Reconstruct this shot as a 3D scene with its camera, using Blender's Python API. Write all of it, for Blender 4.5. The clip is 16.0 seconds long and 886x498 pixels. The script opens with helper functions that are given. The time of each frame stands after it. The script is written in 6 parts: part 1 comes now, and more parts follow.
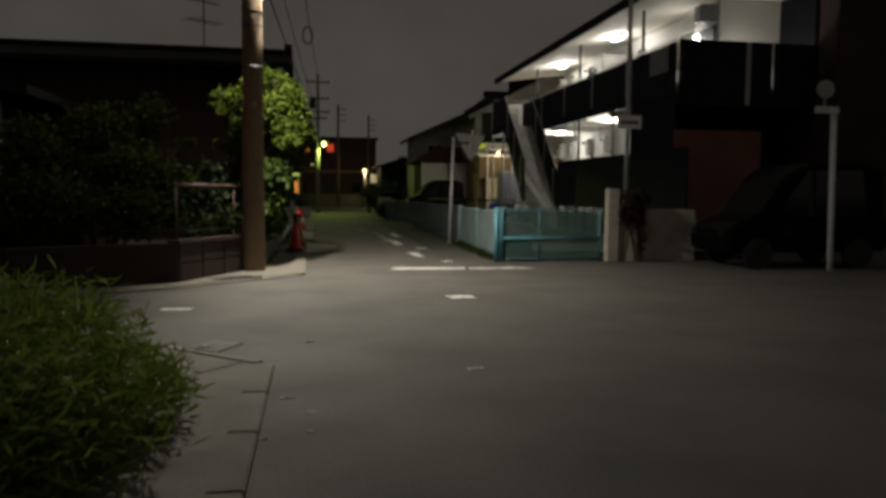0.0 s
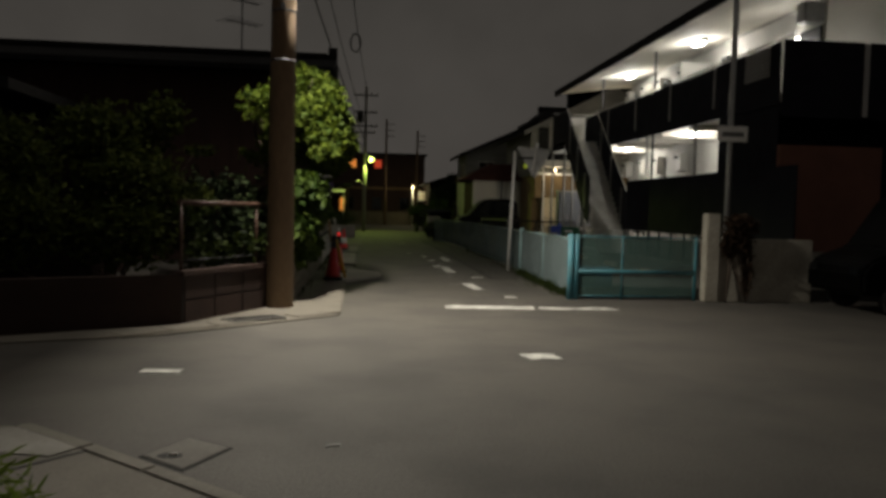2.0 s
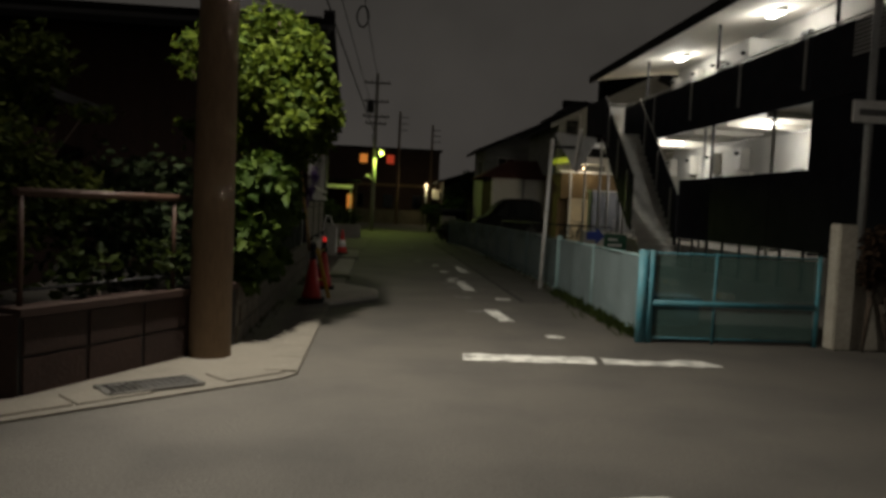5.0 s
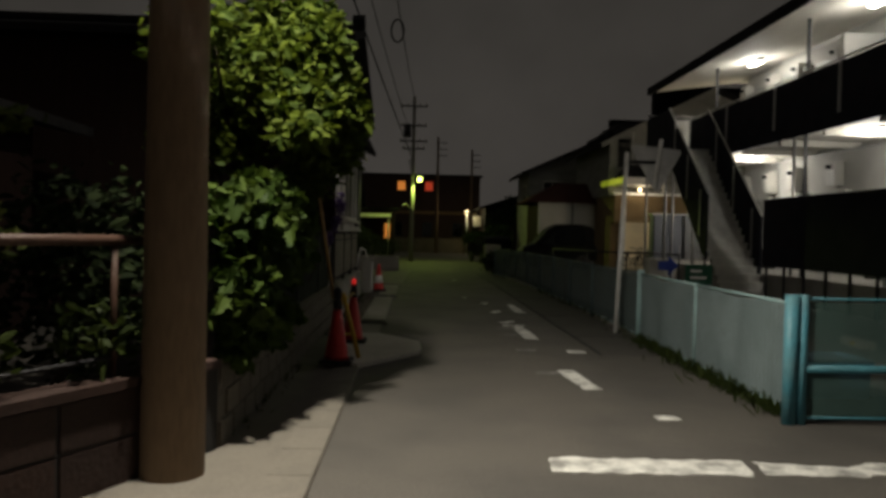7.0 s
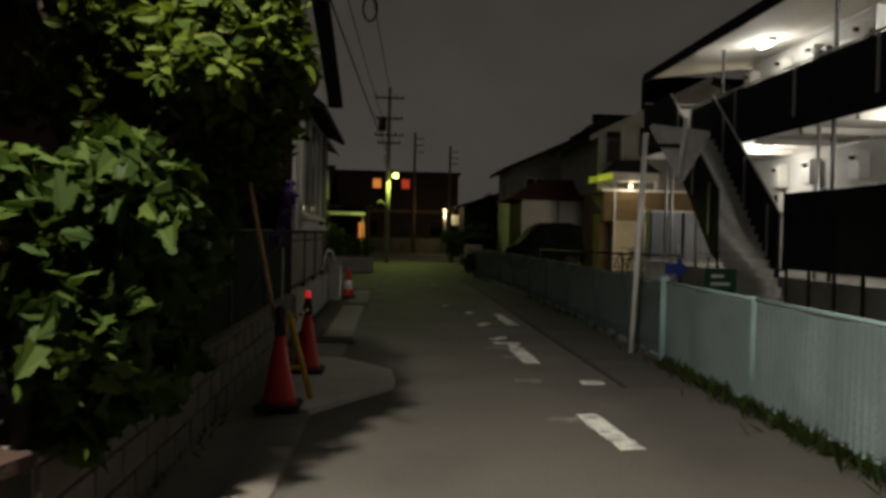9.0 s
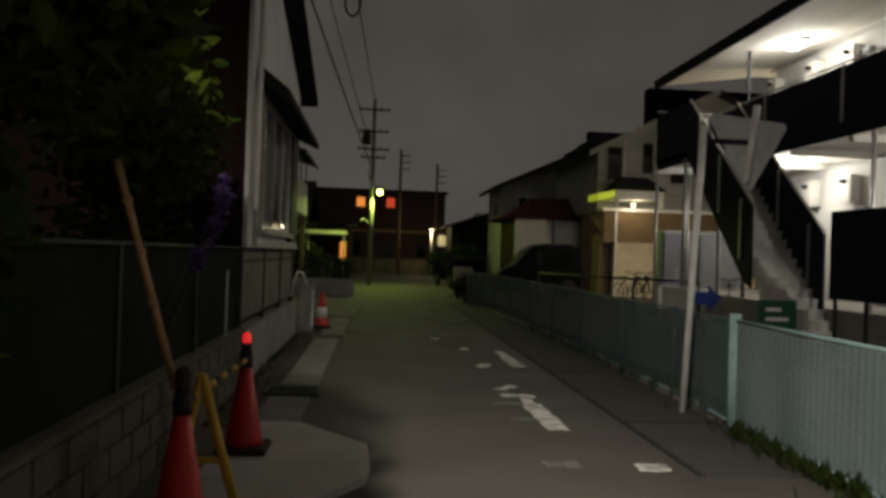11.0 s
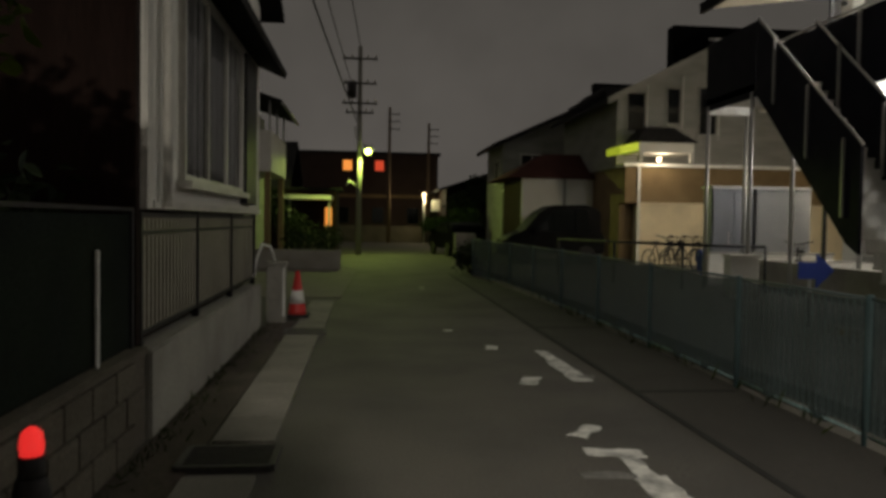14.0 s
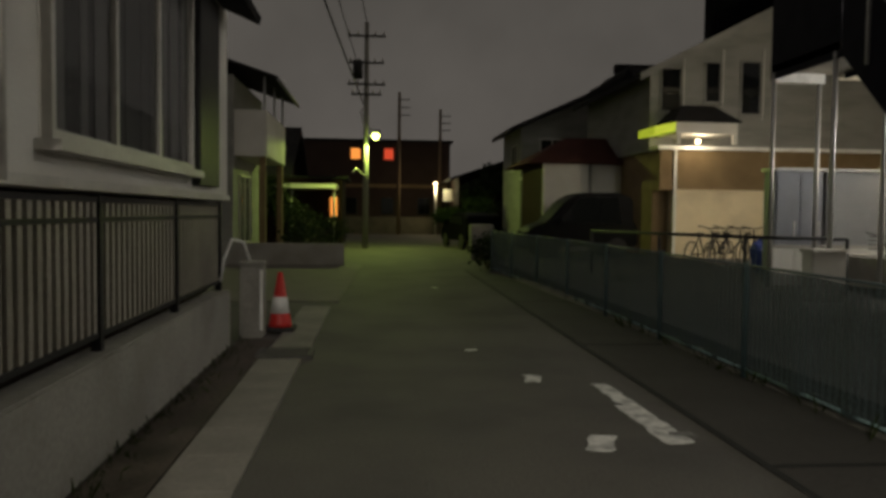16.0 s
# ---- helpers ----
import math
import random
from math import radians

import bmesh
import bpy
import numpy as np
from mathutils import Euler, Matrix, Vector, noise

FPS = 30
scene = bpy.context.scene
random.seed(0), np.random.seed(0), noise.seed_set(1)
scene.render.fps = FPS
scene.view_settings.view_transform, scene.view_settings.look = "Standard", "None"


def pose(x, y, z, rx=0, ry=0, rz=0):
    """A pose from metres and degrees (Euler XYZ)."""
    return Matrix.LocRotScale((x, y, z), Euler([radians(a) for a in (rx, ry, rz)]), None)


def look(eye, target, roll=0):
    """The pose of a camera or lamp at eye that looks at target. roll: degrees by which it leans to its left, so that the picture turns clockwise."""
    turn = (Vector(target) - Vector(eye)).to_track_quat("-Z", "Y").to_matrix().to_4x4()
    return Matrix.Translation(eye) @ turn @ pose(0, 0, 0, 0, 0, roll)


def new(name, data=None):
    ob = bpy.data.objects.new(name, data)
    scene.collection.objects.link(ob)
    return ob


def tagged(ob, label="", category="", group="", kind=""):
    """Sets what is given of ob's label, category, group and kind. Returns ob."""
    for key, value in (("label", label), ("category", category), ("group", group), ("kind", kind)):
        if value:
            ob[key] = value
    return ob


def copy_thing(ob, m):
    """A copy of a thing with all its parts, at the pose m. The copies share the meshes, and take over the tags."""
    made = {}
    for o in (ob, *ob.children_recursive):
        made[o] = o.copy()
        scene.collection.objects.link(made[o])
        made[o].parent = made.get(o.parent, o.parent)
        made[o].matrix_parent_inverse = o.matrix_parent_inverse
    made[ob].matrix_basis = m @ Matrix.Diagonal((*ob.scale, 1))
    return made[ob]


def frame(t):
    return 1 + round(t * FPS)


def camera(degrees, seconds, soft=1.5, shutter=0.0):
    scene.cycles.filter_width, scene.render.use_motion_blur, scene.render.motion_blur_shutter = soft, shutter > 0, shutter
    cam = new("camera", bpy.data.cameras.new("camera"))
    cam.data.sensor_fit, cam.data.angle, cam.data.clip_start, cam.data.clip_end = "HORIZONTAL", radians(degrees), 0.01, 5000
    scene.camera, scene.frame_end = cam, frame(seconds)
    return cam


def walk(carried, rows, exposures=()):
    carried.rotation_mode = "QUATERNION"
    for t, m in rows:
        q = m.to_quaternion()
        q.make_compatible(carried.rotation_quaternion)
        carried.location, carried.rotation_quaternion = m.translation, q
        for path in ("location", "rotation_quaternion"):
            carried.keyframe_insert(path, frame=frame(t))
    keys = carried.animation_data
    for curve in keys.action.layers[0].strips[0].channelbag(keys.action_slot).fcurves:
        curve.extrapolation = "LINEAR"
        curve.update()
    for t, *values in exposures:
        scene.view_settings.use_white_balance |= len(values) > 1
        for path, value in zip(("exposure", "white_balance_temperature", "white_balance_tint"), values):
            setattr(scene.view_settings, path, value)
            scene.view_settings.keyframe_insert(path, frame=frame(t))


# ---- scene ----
cam = camera(59.9, 16.0, soft=3.5, shutter=0.5)
PATH = [
    (0, (-0.049, -0.079, 1.434), (0.282, 1.888, 1.287), 0.6),
    (0.5, (0.011, 0.473, 1.493), (0.279, 2.454, 1.411), 1.0),
    (1, (0.042, 1.251, 1.507), (0.245, 3.24, 1.472), 0.8),
    (1.5, (0.074, 1.864, 1.503), (0.247, 3.856, 1.443), 1.9),
    (2, (0.064, 2.481, 1.501), (0.277, 4.467, 1.398), 1.5),
    (2.5, (0.119, 3.16, 1.486), (0.371, 5.141, 1.362), 1.8),
    (3, (0.192, 3.8, 1.484), (0.444, 5.78, 1.346), 1.9),
    (5.3, (0.433, 6.778, 1.535), (0.6, 8.768, 1.429), 2.5),
    (5.5, (0.409, 7.014, 1.542), (0.568, 9.004, 1.432), 2.3),
    (6, (0.407, 7.59, 1.576), (0.511, 9.584, 1.465), 1.7),
    (6.5, (0.35, 8.232, 1.597), (0.419, 10.229, 1.516), 1.6),
    (7, (0.407, 8.94, 1.591), (0.481, 10.938, 1.55), 1.4),
    (7.5, (0.427, 9.527, 1.573), (0.518, 11.525, 1.544), 1.7),
    (8, (0.434, 10.104, 1.555), (0.554, 12.1, 1.509), 1.6),
    (8.5, (0.459, 10.665, 1.564), (0.59, 12.66, 1.515), 1.8),
    (9, (0.466, 11.25, 1.585), (0.6, 13.246, 1.544), 1.3),
    (11.3, (0.527, 14.113, 1.563), (0.714, 16.104, 1.581), 2.1),
    (11.5, (0.521, 14.358, 1.574), (0.716, 16.349, 1.588), 2.2),
    (12, (0.535, 14.96, 1.547), (0.729, 16.95, 1.514), 2.3),
    (12.5, (0.576, 15.612, 1.53), (0.809, 17.597, 1.45), 1.2),
    (13, (0.537, 16.195, 1.513), (0.765, 18.18, 1.427), 1.3),
    (13.5, (0.496, 16.784, 1.516), (0.724, 18.77, 1.44), 0.7),
    (14, (0.495, 17.398, 1.526), (0.698, 19.386, 1.454), 0.9),
    (14.5, (0.497, 18.029, 1.498), (0.712, 20.016, 1.429), 0.8),
    (15, (0.526, 18.653, 1.492), (0.718, 20.643, 1.445), 1.5),
    (15.5, (0.569, 19.244, 1.466), (0.757, 21.234, 1.393), 1.5),
    (16, (0.631, 19.832, 1.484), (0.806, 21.822, 1.389), 0.7),
]
walk(cam, [(t, look(eye, target, roll)) for t, eye, target, roll in PATH],
     exposures=[(0, 0.60), (3, 0.36), (5.5, 0.12), (9, 0.36), (11.5, 0.92), (12.5, 0.96), (16, 1.22)])

# ---- night sky, lamps ----
world = bpy.data.worlds.new("night_sky")
scene.world = world
world.use_nodes = True
wn, wl = world.node_tree.nodes, world.node_tree.links
wbg = wn["Background"]
wtc, wsep, wramp = wn.new("ShaderNodeTexCoord"), wn.new("ShaderNodeSeparateXYZ"), wn.new("ShaderNodeValToRGB")
wl.new(wtc.outputs["Generated"], wsep.inputs[0])
wl.new(wsep.outputs["Z"], wramp.inputs[0])
wcloud, wmix, wmap = wn.new("ShaderNodeTexNoise"), wn.new("ShaderNodeMixRGB"), wn.new("ShaderNodeMapRange")
wcloud.inputs["Scale"].default_value, wcloud.inputs["Detail"].default_value = 5.0, 4.0
wl.new(wtc.outputs["Generated"], wcloud.inputs["Vector"])
wmap.inputs["From Min"].default_value, wmap.inputs["From Max"].default_value = 0.3, 0.7
wmap.inputs["To Min"].default_value, wmap.inputs["To Max"].default_value = 0.84, 1.14
wl.new(wcloud.outputs["Fac"], wmap.inputs[0])
wmix.blend_type, wmix.inputs[0].default_value = "MULTIPLY", 1.0
wl.new(wramp.outputs[0], wmix.inputs[1])
wl.new(wmap.outputs[0], wmix.inputs[2])
wl.new(wmix.outputs[0], wbg.inputs[0])
wramp.color_ramp.elements[0].position, wramp.color_ramp.elements[0].color = 0.0, (0.040, 0.036, 0.032, 1)
wramp.color_ramp.elements[1].position, wramp.color_ramp.elements[1].color = 0.32, (0.034, 0.031, 0.027, 1)
wramp.color_ramp.elements.new(1.0).color = (0.050, 0.046, 0.041, 1)
wbg.inputs[1].default_value = 1.0


def lamp(name, kind, at, watts, colour, size=0.1, target=None, cone=160, blend=0.8):
    data = bpy.data.lights.new(name, kind)
    data.energy, data.color = watts, colour
    ob = new(name, data)
    ob.matrix_world = look(at, target) if target else pose(*at)
    if kind == "SPOT":
        data.spot_size, data.spot_blend, data.shadow_soft_size = radians(cone), blend, size
    elif kind == "AREA":
        data.shape, data.size, data.size_y = "RECTANGLE", size, size * 0.4
    else:
        data.shadow_soft_size = size
    return ob


LED, TUBE, MERCURY = (1.0, 0.93, 0.80), (1.0, 0.97, 0.90), (0.75, 1.0, 0.18)
lamp("street_light", "SPOT", (-0.66, 13.58, 5.20), 1650, LED, 0.10, (-1.5, 13.6, 0), 174, 0.64)
CORRIDOR_LAMPS = [(9.9, 30.4), (9.9, 24.6)]
for cx, cy in CORRIDOR_LAMPS:
    lamp("corridor_light", "POINT", (cx, cy, 6.36), 66, TUBE, 0.12)
    lamp("corridor_light", "POINT", (cx, cy, 3.56), 52, TUBE, 0.12)
lamp("far_street_light", "SPOT", (0.60, 50.45, 4.18), 260, MERCURY, 0.08, (0.6, 50.45, 0), 174, 0.06)
lamp("end_corridor_light", "POINT", (11.5, 19.2, 4.75), 15, TUBE, 0.08)
lamp("corridor_wall_light", "POINT", (10.78, 21.1, 5.92), 10, TUBE, 0.06)
# added fill for the cream wall past the lot, source unseen
lamp("lot_fill_light", "POINT", (12.4, 33.78, 3.0), 150, (1.0, 0.86, 0.62), 0.08)
lamp("porch_light", "POINT", (10.1, 41.75, 3.62), 10, (1.0, 0.85, 0.6), 0.05)
lamp("yard_light", "POINT", (4.45, 69.6, 3.25), 60, (1.0, 0.85, 0.45), 0.08)


# ---- materials ----
def mat(name, base, rough=0.7, metal=0.0, var=0.25, fine=40.0, broad=1.2, bump=0.15, stain=None, glow=0.0, per_object=0.0, alpha=1.0, spec=0.5, stretch=(1, 1, 1), stain_amount=0.5):
    m = bpy.data.materials.new(name)
    m.use_nodes = True
    n, l = m.node_tree.nodes, m.node_tree.links
    b = n["Principled BSDF"]
    b.inputs["Metallic"].default_value = metal
    b.inputs["Specular IOR Level"].default_value = spec
    geo = n.new("ShaderNodeNewGeometry")
    mp = n.new("ShaderNodeMapping")
    mp.inputs["Scale"].default_value = stretch
    l.new(geo.outputs["Position"], mp.inputs["Vector"])
    tex = []
    for scale in (fine, broad):
        t = n.new("ShaderNodeTexNoise")
        t.inputs["Scale"].default_value, t.inputs["Detail"].default_value = scale, 5.0
        l.new(mp.outputs[0], t.inputs["Vector"])
        tex.append(t)
    dark = [c * (1 - var) for c in base] + [1]
    light = [min(1, c * (1 + var)) for c in base] + [1]
    r1 = n.new("ShaderNodeValToRGB")
    r1.color_ramp.elements[0].position, r1.color_ramp.elements[1].position = 0.3, 0.7
    r1.color_ramp.elements[0].color, r1.color_ramp.elements[1].color = dark, light
    l.new(tex[0].outputs["Fac"], r1.inputs[0])
    r2 = n.new("ShaderNodeValToRGB")
    r2.color_ramp.elements[0].position, r2.color_ramp.elements[1].position = 0.42, 0.68
    r2.color_ramp.elements[0].color, r2.color_ramp.elements[1].color = (0, 0, 0, 1), (stain_amount,) * 3 + (1,)
    l.new(tex[1].outputs["Fac"], r2.inputs[0])
    mix = n.new("ShaderNodeMixRGB")
    mix.inputs[2].default_value = list(stain or [c * 0.6 for c in base]) + [1]
    l.new(r2.outputs[0], mix.inputs[0])
    l.new(r1.outputs[0], mix.inputs[1])
    out = mix.outputs[0]
    if per_object:
        info, mul, add = n.new("ShaderNodeObjectInfo"), n.new("ShaderNodeMath"), n.new("ShaderNodeHueSaturation")
        mul.operation = "MULTIPLY_ADD"
        mul.inputs[1].default_value, mul.inputs[2].default_value = per_object, 1 - per_object / 2
        l.new(info.outputs["Random"], mul.inputs[0])
        l.new(mul.outputs[0], add.inputs["Value"])
        l.new(out, add.inputs["Color"])
        out = add.outputs[0]
    l.new(out, b.inputs["Base Color"])
    rr = n.new("ShaderNodeMapRange")
    rr.inputs["To Min"].default_value, rr.inputs["To Max"].default_value = max(0.02, rough - 0.1), min(1, rough + 0.1)
    l.new(tex[1].outputs["Fac"], rr.inputs[0])
    l.new(rr.outputs[0], b.inputs["Roughness"])
    if bump:
        bp = n.new("ShaderNodeBump")
        bp.inputs["Strength"].default_value, bp.inputs["Distance"].default_value = bump, 0.02
        l.new(tex[0].outputs["Fac"], bp.inputs["Height"])
        l.new(bp.outputs[0], b.inputs["Normal"])
    if glow:
        b.inputs["Emission Color"].default_value = list(base) + [1]
        b.inputs["Emission Strength"].default_value = glow
    if alpha < 1:
        b.inputs["Alpha"].default_value = alpha
    return m


def leaf_mat(name, a, b2, rough=0.45, through_light=0.25):
    m = bpy.data.materials.new(name)
    m.use_nodes = True
    n, l = m.node_tree.nodes, m.node_tree.links
    b = n["Principled BSDF"]
    geo, ramp = n.new("ShaderNodeNewGeometry"), n.new("ShaderNodeValToRGB")
    ramp.color_ramp.elements[0].color, ramp.color_ramp.elements[1].color = (*a, 1), (*b2, 1)
    l.new(geo.outputs["Random Per Island"], ramp.inputs[0])
    l.new(ramp.outputs[0], b.inputs["Base Color"])
    b.inputs["Roughness"].default_value = rough
    b.inputs["Specular IOR Level"].default_value = 0.15
    tr, mx = n.new("ShaderNodeBsdfTranslucent"), n.new("ShaderNodeMixShader")
    l.new(ramp.outputs[0], tr.inputs["Color"])
    mx.inputs[0].default_value = through_light
    l.new(b.outputs[0], mx.inputs[1])
    l.new(tr.outputs[0], mx.inputs[2])
    l.new(mx.outputs[0], n["Material Output"].inputs["Surface"])
    return m


def glass_mat(name, tint, rough=0.05, alpha=0.35):
    m = bpy.data.materials.new(name)
    m.use_nodes = True
    b = m.node_tree.nodes["Principled BSDF"]
    b.inputs["Base Color"].default_value = (*tint, 1)
    b.inputs["Roughness"].default_value = rough
    b.inputs["Alpha"].default_value = alpha
    return m


ASPHALT = mat("asphalt", (0.086, 0.077, 0.065), 0.82, var=0.4, fine=55, broad=0.85, bump=0.4, stain=(0.046, 0.043, 0.039), stain_amount=0.6)
PAINT_FAINT = mat("faint_road_paint", (0.17, 0.165, 0.15), 0.75, var=0.3, fine=25, broad=6, bump=0.2, stain=(0.075, 0.07, 0.065), stain_amount=0.9)
STEP = mat("painted_steps", (0.55, 0.54, 0.50), 0.7, var=0.1, fine=20, broad=3)
PICKET = mat("bronze_aluminium", (0.38, 0.35, 0.29), 0.5, 0.2, var=0.12)
PATCH = mat("asphalt_patch", (0.062, 0.056, 0.049), 0.85, var=0.3, fine=70, broad=0.9, bump=0.35, stain=(0.048, 0.044, 0.039))
JOINT = mat("joint", (0.018, 0.017, 0.016), 0.9, var=0.2)
PAINT = mat("road_paint", (0.68, 0.67, 0.62), 0.7, var=0.2, fine=25, broad=6, bump=0.2, stain=(0.12, 0.115, 0.105), stain_amount=0.8)
CONCRETE = mat("concrete", (0.28, 0.265, 0.235), 0.85, var=0.15, fine=30, broad=1.5, bump=0.2, stain=(0.15, 0.14, 0.12), per_object=0.25)
# same slabs twice: darker under the lamp, paler up the street, evening its light
SLAB = mat("gutter_concrete", (0.150, 0.134, 0.108), 0.85, var=0.16, fine=45, broad=2.5, bump=0.2, stain=(0.11, 0.1, 0.083), per_object=0.12)
GUTTER_LIFTED = mat("gutter_slab_lifted", (0.20, 0.186, 0.158), 0.85, var=0.16, fine=45, broad=2.5, bump=0.2, stain=(0.12, 0.11, 0.09), per_object=0.1)
RAMP = mat("ramp_concrete", (0.50, 0.47, 0.41), 0.9, var=0.15, fine=30, broad=2.0, bump=0.2, stain=(0.33, 0.31, 0.27))
COVER = mat("cover_concrete", (0.125, 0.113, 0.097), 0.85, var=0.2, fine=60, broad=3, bump=0.25)
BLOCK = mat("concrete_block", (0.105, 0.088, 0.068), 0.9, var=0.25, fine=35, broad=2, bump=0.3, stain=(0.062, 0.052, 0.040), per_object=0.2)
BRICK = mat("brown_tile", (0.026, 0.0095, 0.005), 0.75, var=0.3, fine=30, broad=2, bump=0.3, per_object=0.35)
GRATE = mat("grate_steel", (0.085, 0.08, 0.072), 0.7, 0.3, var=0.3)
POLE = mat("pole_concrete", (0.165, 0.110, 0.067), 0.85, var=0.15, fine=30, broad=1.4, bump=0.15, stain=(0.10, 0.070, 0.044), stretch=(1, 1, 0.25))
STEEL = mat("galvanised_steel", (0.42, 0.42, 0.41), 0.45, 0.7, var=0.15, fine=20)
WHITE_STEEL = mat("white_steel", (0.82, 0.81, 0.78), 0.5, var=0.08, fine=15, broad=4, stain=(0.45, 0.42, 0.36), stain_amount=0.4)
GREY_SIGN = mat("sign_back", (0.58, 0.58, 0.57), 0.55, 0.0, var=0.08, broad=6)
BLACK_METAL = mat("black_metal", (0.020, 0.019, 0.020), 0.55, 0.0, spec=0.3, var=0.2)
BLACK_BOARD = mat("black_board", (0.0035, 0.0035, 0.004), 0.8, spec=0.05, var=0.2)
BROWN_METAL = mat("brown_metal", (0.075, 0.036, 0.022), 0.55, 0.1, var=0.2)
CYAN = mat("cyan_paint", (0.075, 0.27, 0.34), 0.5, var=0.12, fine=20, broad=4, stain=(0.16, 0.26, 0.26))
PALE_CYAN = mat("pale_cyan_paint", (0.30, 0.45, 0.45), 0.6, var=0.12, fine=20, broad=3, stain=(0.28, 0.33, 0.31))
FENCE_POST = mat("dark_cyan_post", (0.055, 0.10, 0.105), 0.6, var=0.15, fine=20, broad=4)
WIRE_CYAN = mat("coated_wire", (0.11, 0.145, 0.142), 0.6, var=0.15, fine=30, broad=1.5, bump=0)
NET = mat("fence_net", (0.33, 0.41, 0.42), 0.7, var=0.25, fine=60, broad=1.6, bump=0, stain=(0.16, 0.23, 0.23), alpha=0.6)
GATE_BAR = mat("dull_cyan_paint", (0.05, 0.19, 0.23), 0.55, var=0.15, fine=20, broad=4)
PALE_CONCRETE = mat("pale_concrete", (0.40, 0.37, 0.31), 0.9, var=0.15, fine=25, broad=2.2, bump=0.25, stain=(0.2, 0.18, 0.14))
NET_FAR = mat("dark_fence_net", (0.105, 0.145, 0.145), 0.75, var=0.3, fine=60, broad=1.3, bump=0, stain=(0.045, 0.065, 0.063), alpha=0.58)
# half-clear sheet, only for the plate added to cut lamp light
LAMP_DIMMER = mat("lamp_dimmer", (0.02, 0.02, 0.02), 0.5, var=0.1, bump=0, alpha=0.74)
NET_GREEN = mat("gate_net", (0.09, 0.17, 0.15), 0.7, var=0.25, fine=60, broad=2, bump=0, alpha=0.5)
DARK_NET = mat("dark_fence_panel", (0.012, 0.016, 0.012), 0.9, spec=0.1, var=0.4, fine=50, broad=2)
WALL_WHITE = mat("white_wall", (0.62, 0.60, 0.55), 0.85, var=0.06, fine=60, broad=1.1, bump=0.12, stain=(0.5, 0.47, 0.42))
CURTAIN_LIT = mat("lit_curtain", (0.6, 0.48, 0.34), 0.9, var=0.1, fine=20, bump=0, glow=0.34, stretch=(8, 8, 0.4))
WALL_GREY = mat("grey_siding", (0.25, 0.245, 0.225), 0.85, var=0.1, fine=50, broad=0.8, bump=0.15, stretch=(1, 1, 4))
WALL_CREAM = mat("cream_wall", (0.74, 0.63, 0.43), 0.85, var=0.08, fine=40, broad=1.2, bump=0.15)
WALL_BROWN = mat("brown_wall", (0.20, 0.135, 0.065), 0.85, var=0.15, fine=40, broad=1.5, bump=0.15)
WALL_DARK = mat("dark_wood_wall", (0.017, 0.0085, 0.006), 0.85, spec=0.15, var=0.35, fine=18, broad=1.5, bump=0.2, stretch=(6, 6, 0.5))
WALL_RED = mat("red_brown_wall", (0.20, 0.085, 0.055), 0.85, var=0.12, fine=40, broad=1.2)
HOUSE_RED = mat("dark_red_wall", (0.036, 0.018, 0.013), 0.85, var=0.2, fine=30, broad=1.0)
SOFFIT = mat("soffit_board", (0.66, 0.63, 0.56), 0.8, var=0.05, fine=30, broad=0.7, bump=0.05, stretch=(1, 0.2, 1))
ROOF = mat("roof_tile", (0.020, 0.019, 0.019), 0.8, spec=0.1, var=0.3, fine=12, broad=1)
ROOF_RED = mat("red_roof_tile", (0.05, 0.018, 0.013), 0.8, spec=0.1, var=0.3, fine=12, broad=1, per_object=0.2)
NAVY = mat("dark_screen", (0.016, 0.016, 0.022), 0.6, 0.0, spec=0.08, var=0.2, fine=30, broad=2)
ALU = mat("aluminium", (0.45, 0.44, 0.42), 0.45, 0.6, var=0.1)
FRAME_WHITE = mat("window_frame", (0.52, 0.50, 0.45), 0.5, var=0.08, fine=20)
CURTAIN = mat("curtain", (0.24, 0.23, 0.22), 0.9, var=0.12, fine=30, broad=2, stretch=(8, 8, 0.4))
GLASS = glass_mat("window_glass", (0.03, 0.032, 0.035), 0.05, 0.3)
DARK_GLASS = glass_mat("dark_glass", (0.008, 0.009, 0.01), 0.06, 1.0)
CONE_RED = mat("cone_red", (0.52, 0.020, 0.016), 0.5, var=0.12, fine=25, broad=6, stain=(0.40, 0.035, 0.025))
CONE_WHITE = mat("cone_white", (0.7, 0.69, 0.66), 0.5, var=0.1, broad=8)
GREY_BOX = mat("grey_enamel", (0.14, 0.14, 0.135), 0.5, var=0.12, fine=20, broad=3)
RUBBER = mat("black_rubber", (0.022, 0.02, 0.02), 0.8, var=0.3)
YELLOW = mat("yellow_plastic", (0.55, 0.33, 0.02), 0.5, var=0.15, broad=6)
BAMBOO = mat("bamboo", (0.42, 0.26, 0.10), 0.5, var=0.25, fine=20, stretch=(1, 1, 0.3))
RED_LENS = mat("red_lens", (1.0, 0.035, 0.03), 0.3, var=0.0, bump=0, glow=0.32, stain=(1, .03, .03))
TUBE_GLOW = mat("tube_glow", TUBE, 0.4, var=0.0, bump=0, glow=9.0, stain=TUBE)
LED_GLOW = mat("led_glow", LED, 0.4, var=0.0, bump=0, glow=9.0, stain=LED)
MERC_GLOW = mat("mercury_glow", (0.72, 1.0, 0.16), 0.4, var=0.0, bump=0, glow=9.0, stain=(.72, 1, .16))
# lime colour with emission standing in for lamp light on the panel
LIME_GLOW = mat("self_glowing_lime_panel", (0.62, 0.74, 0.04), 0.5, var=0.1, fine=8, bump=0, glow=0.2)
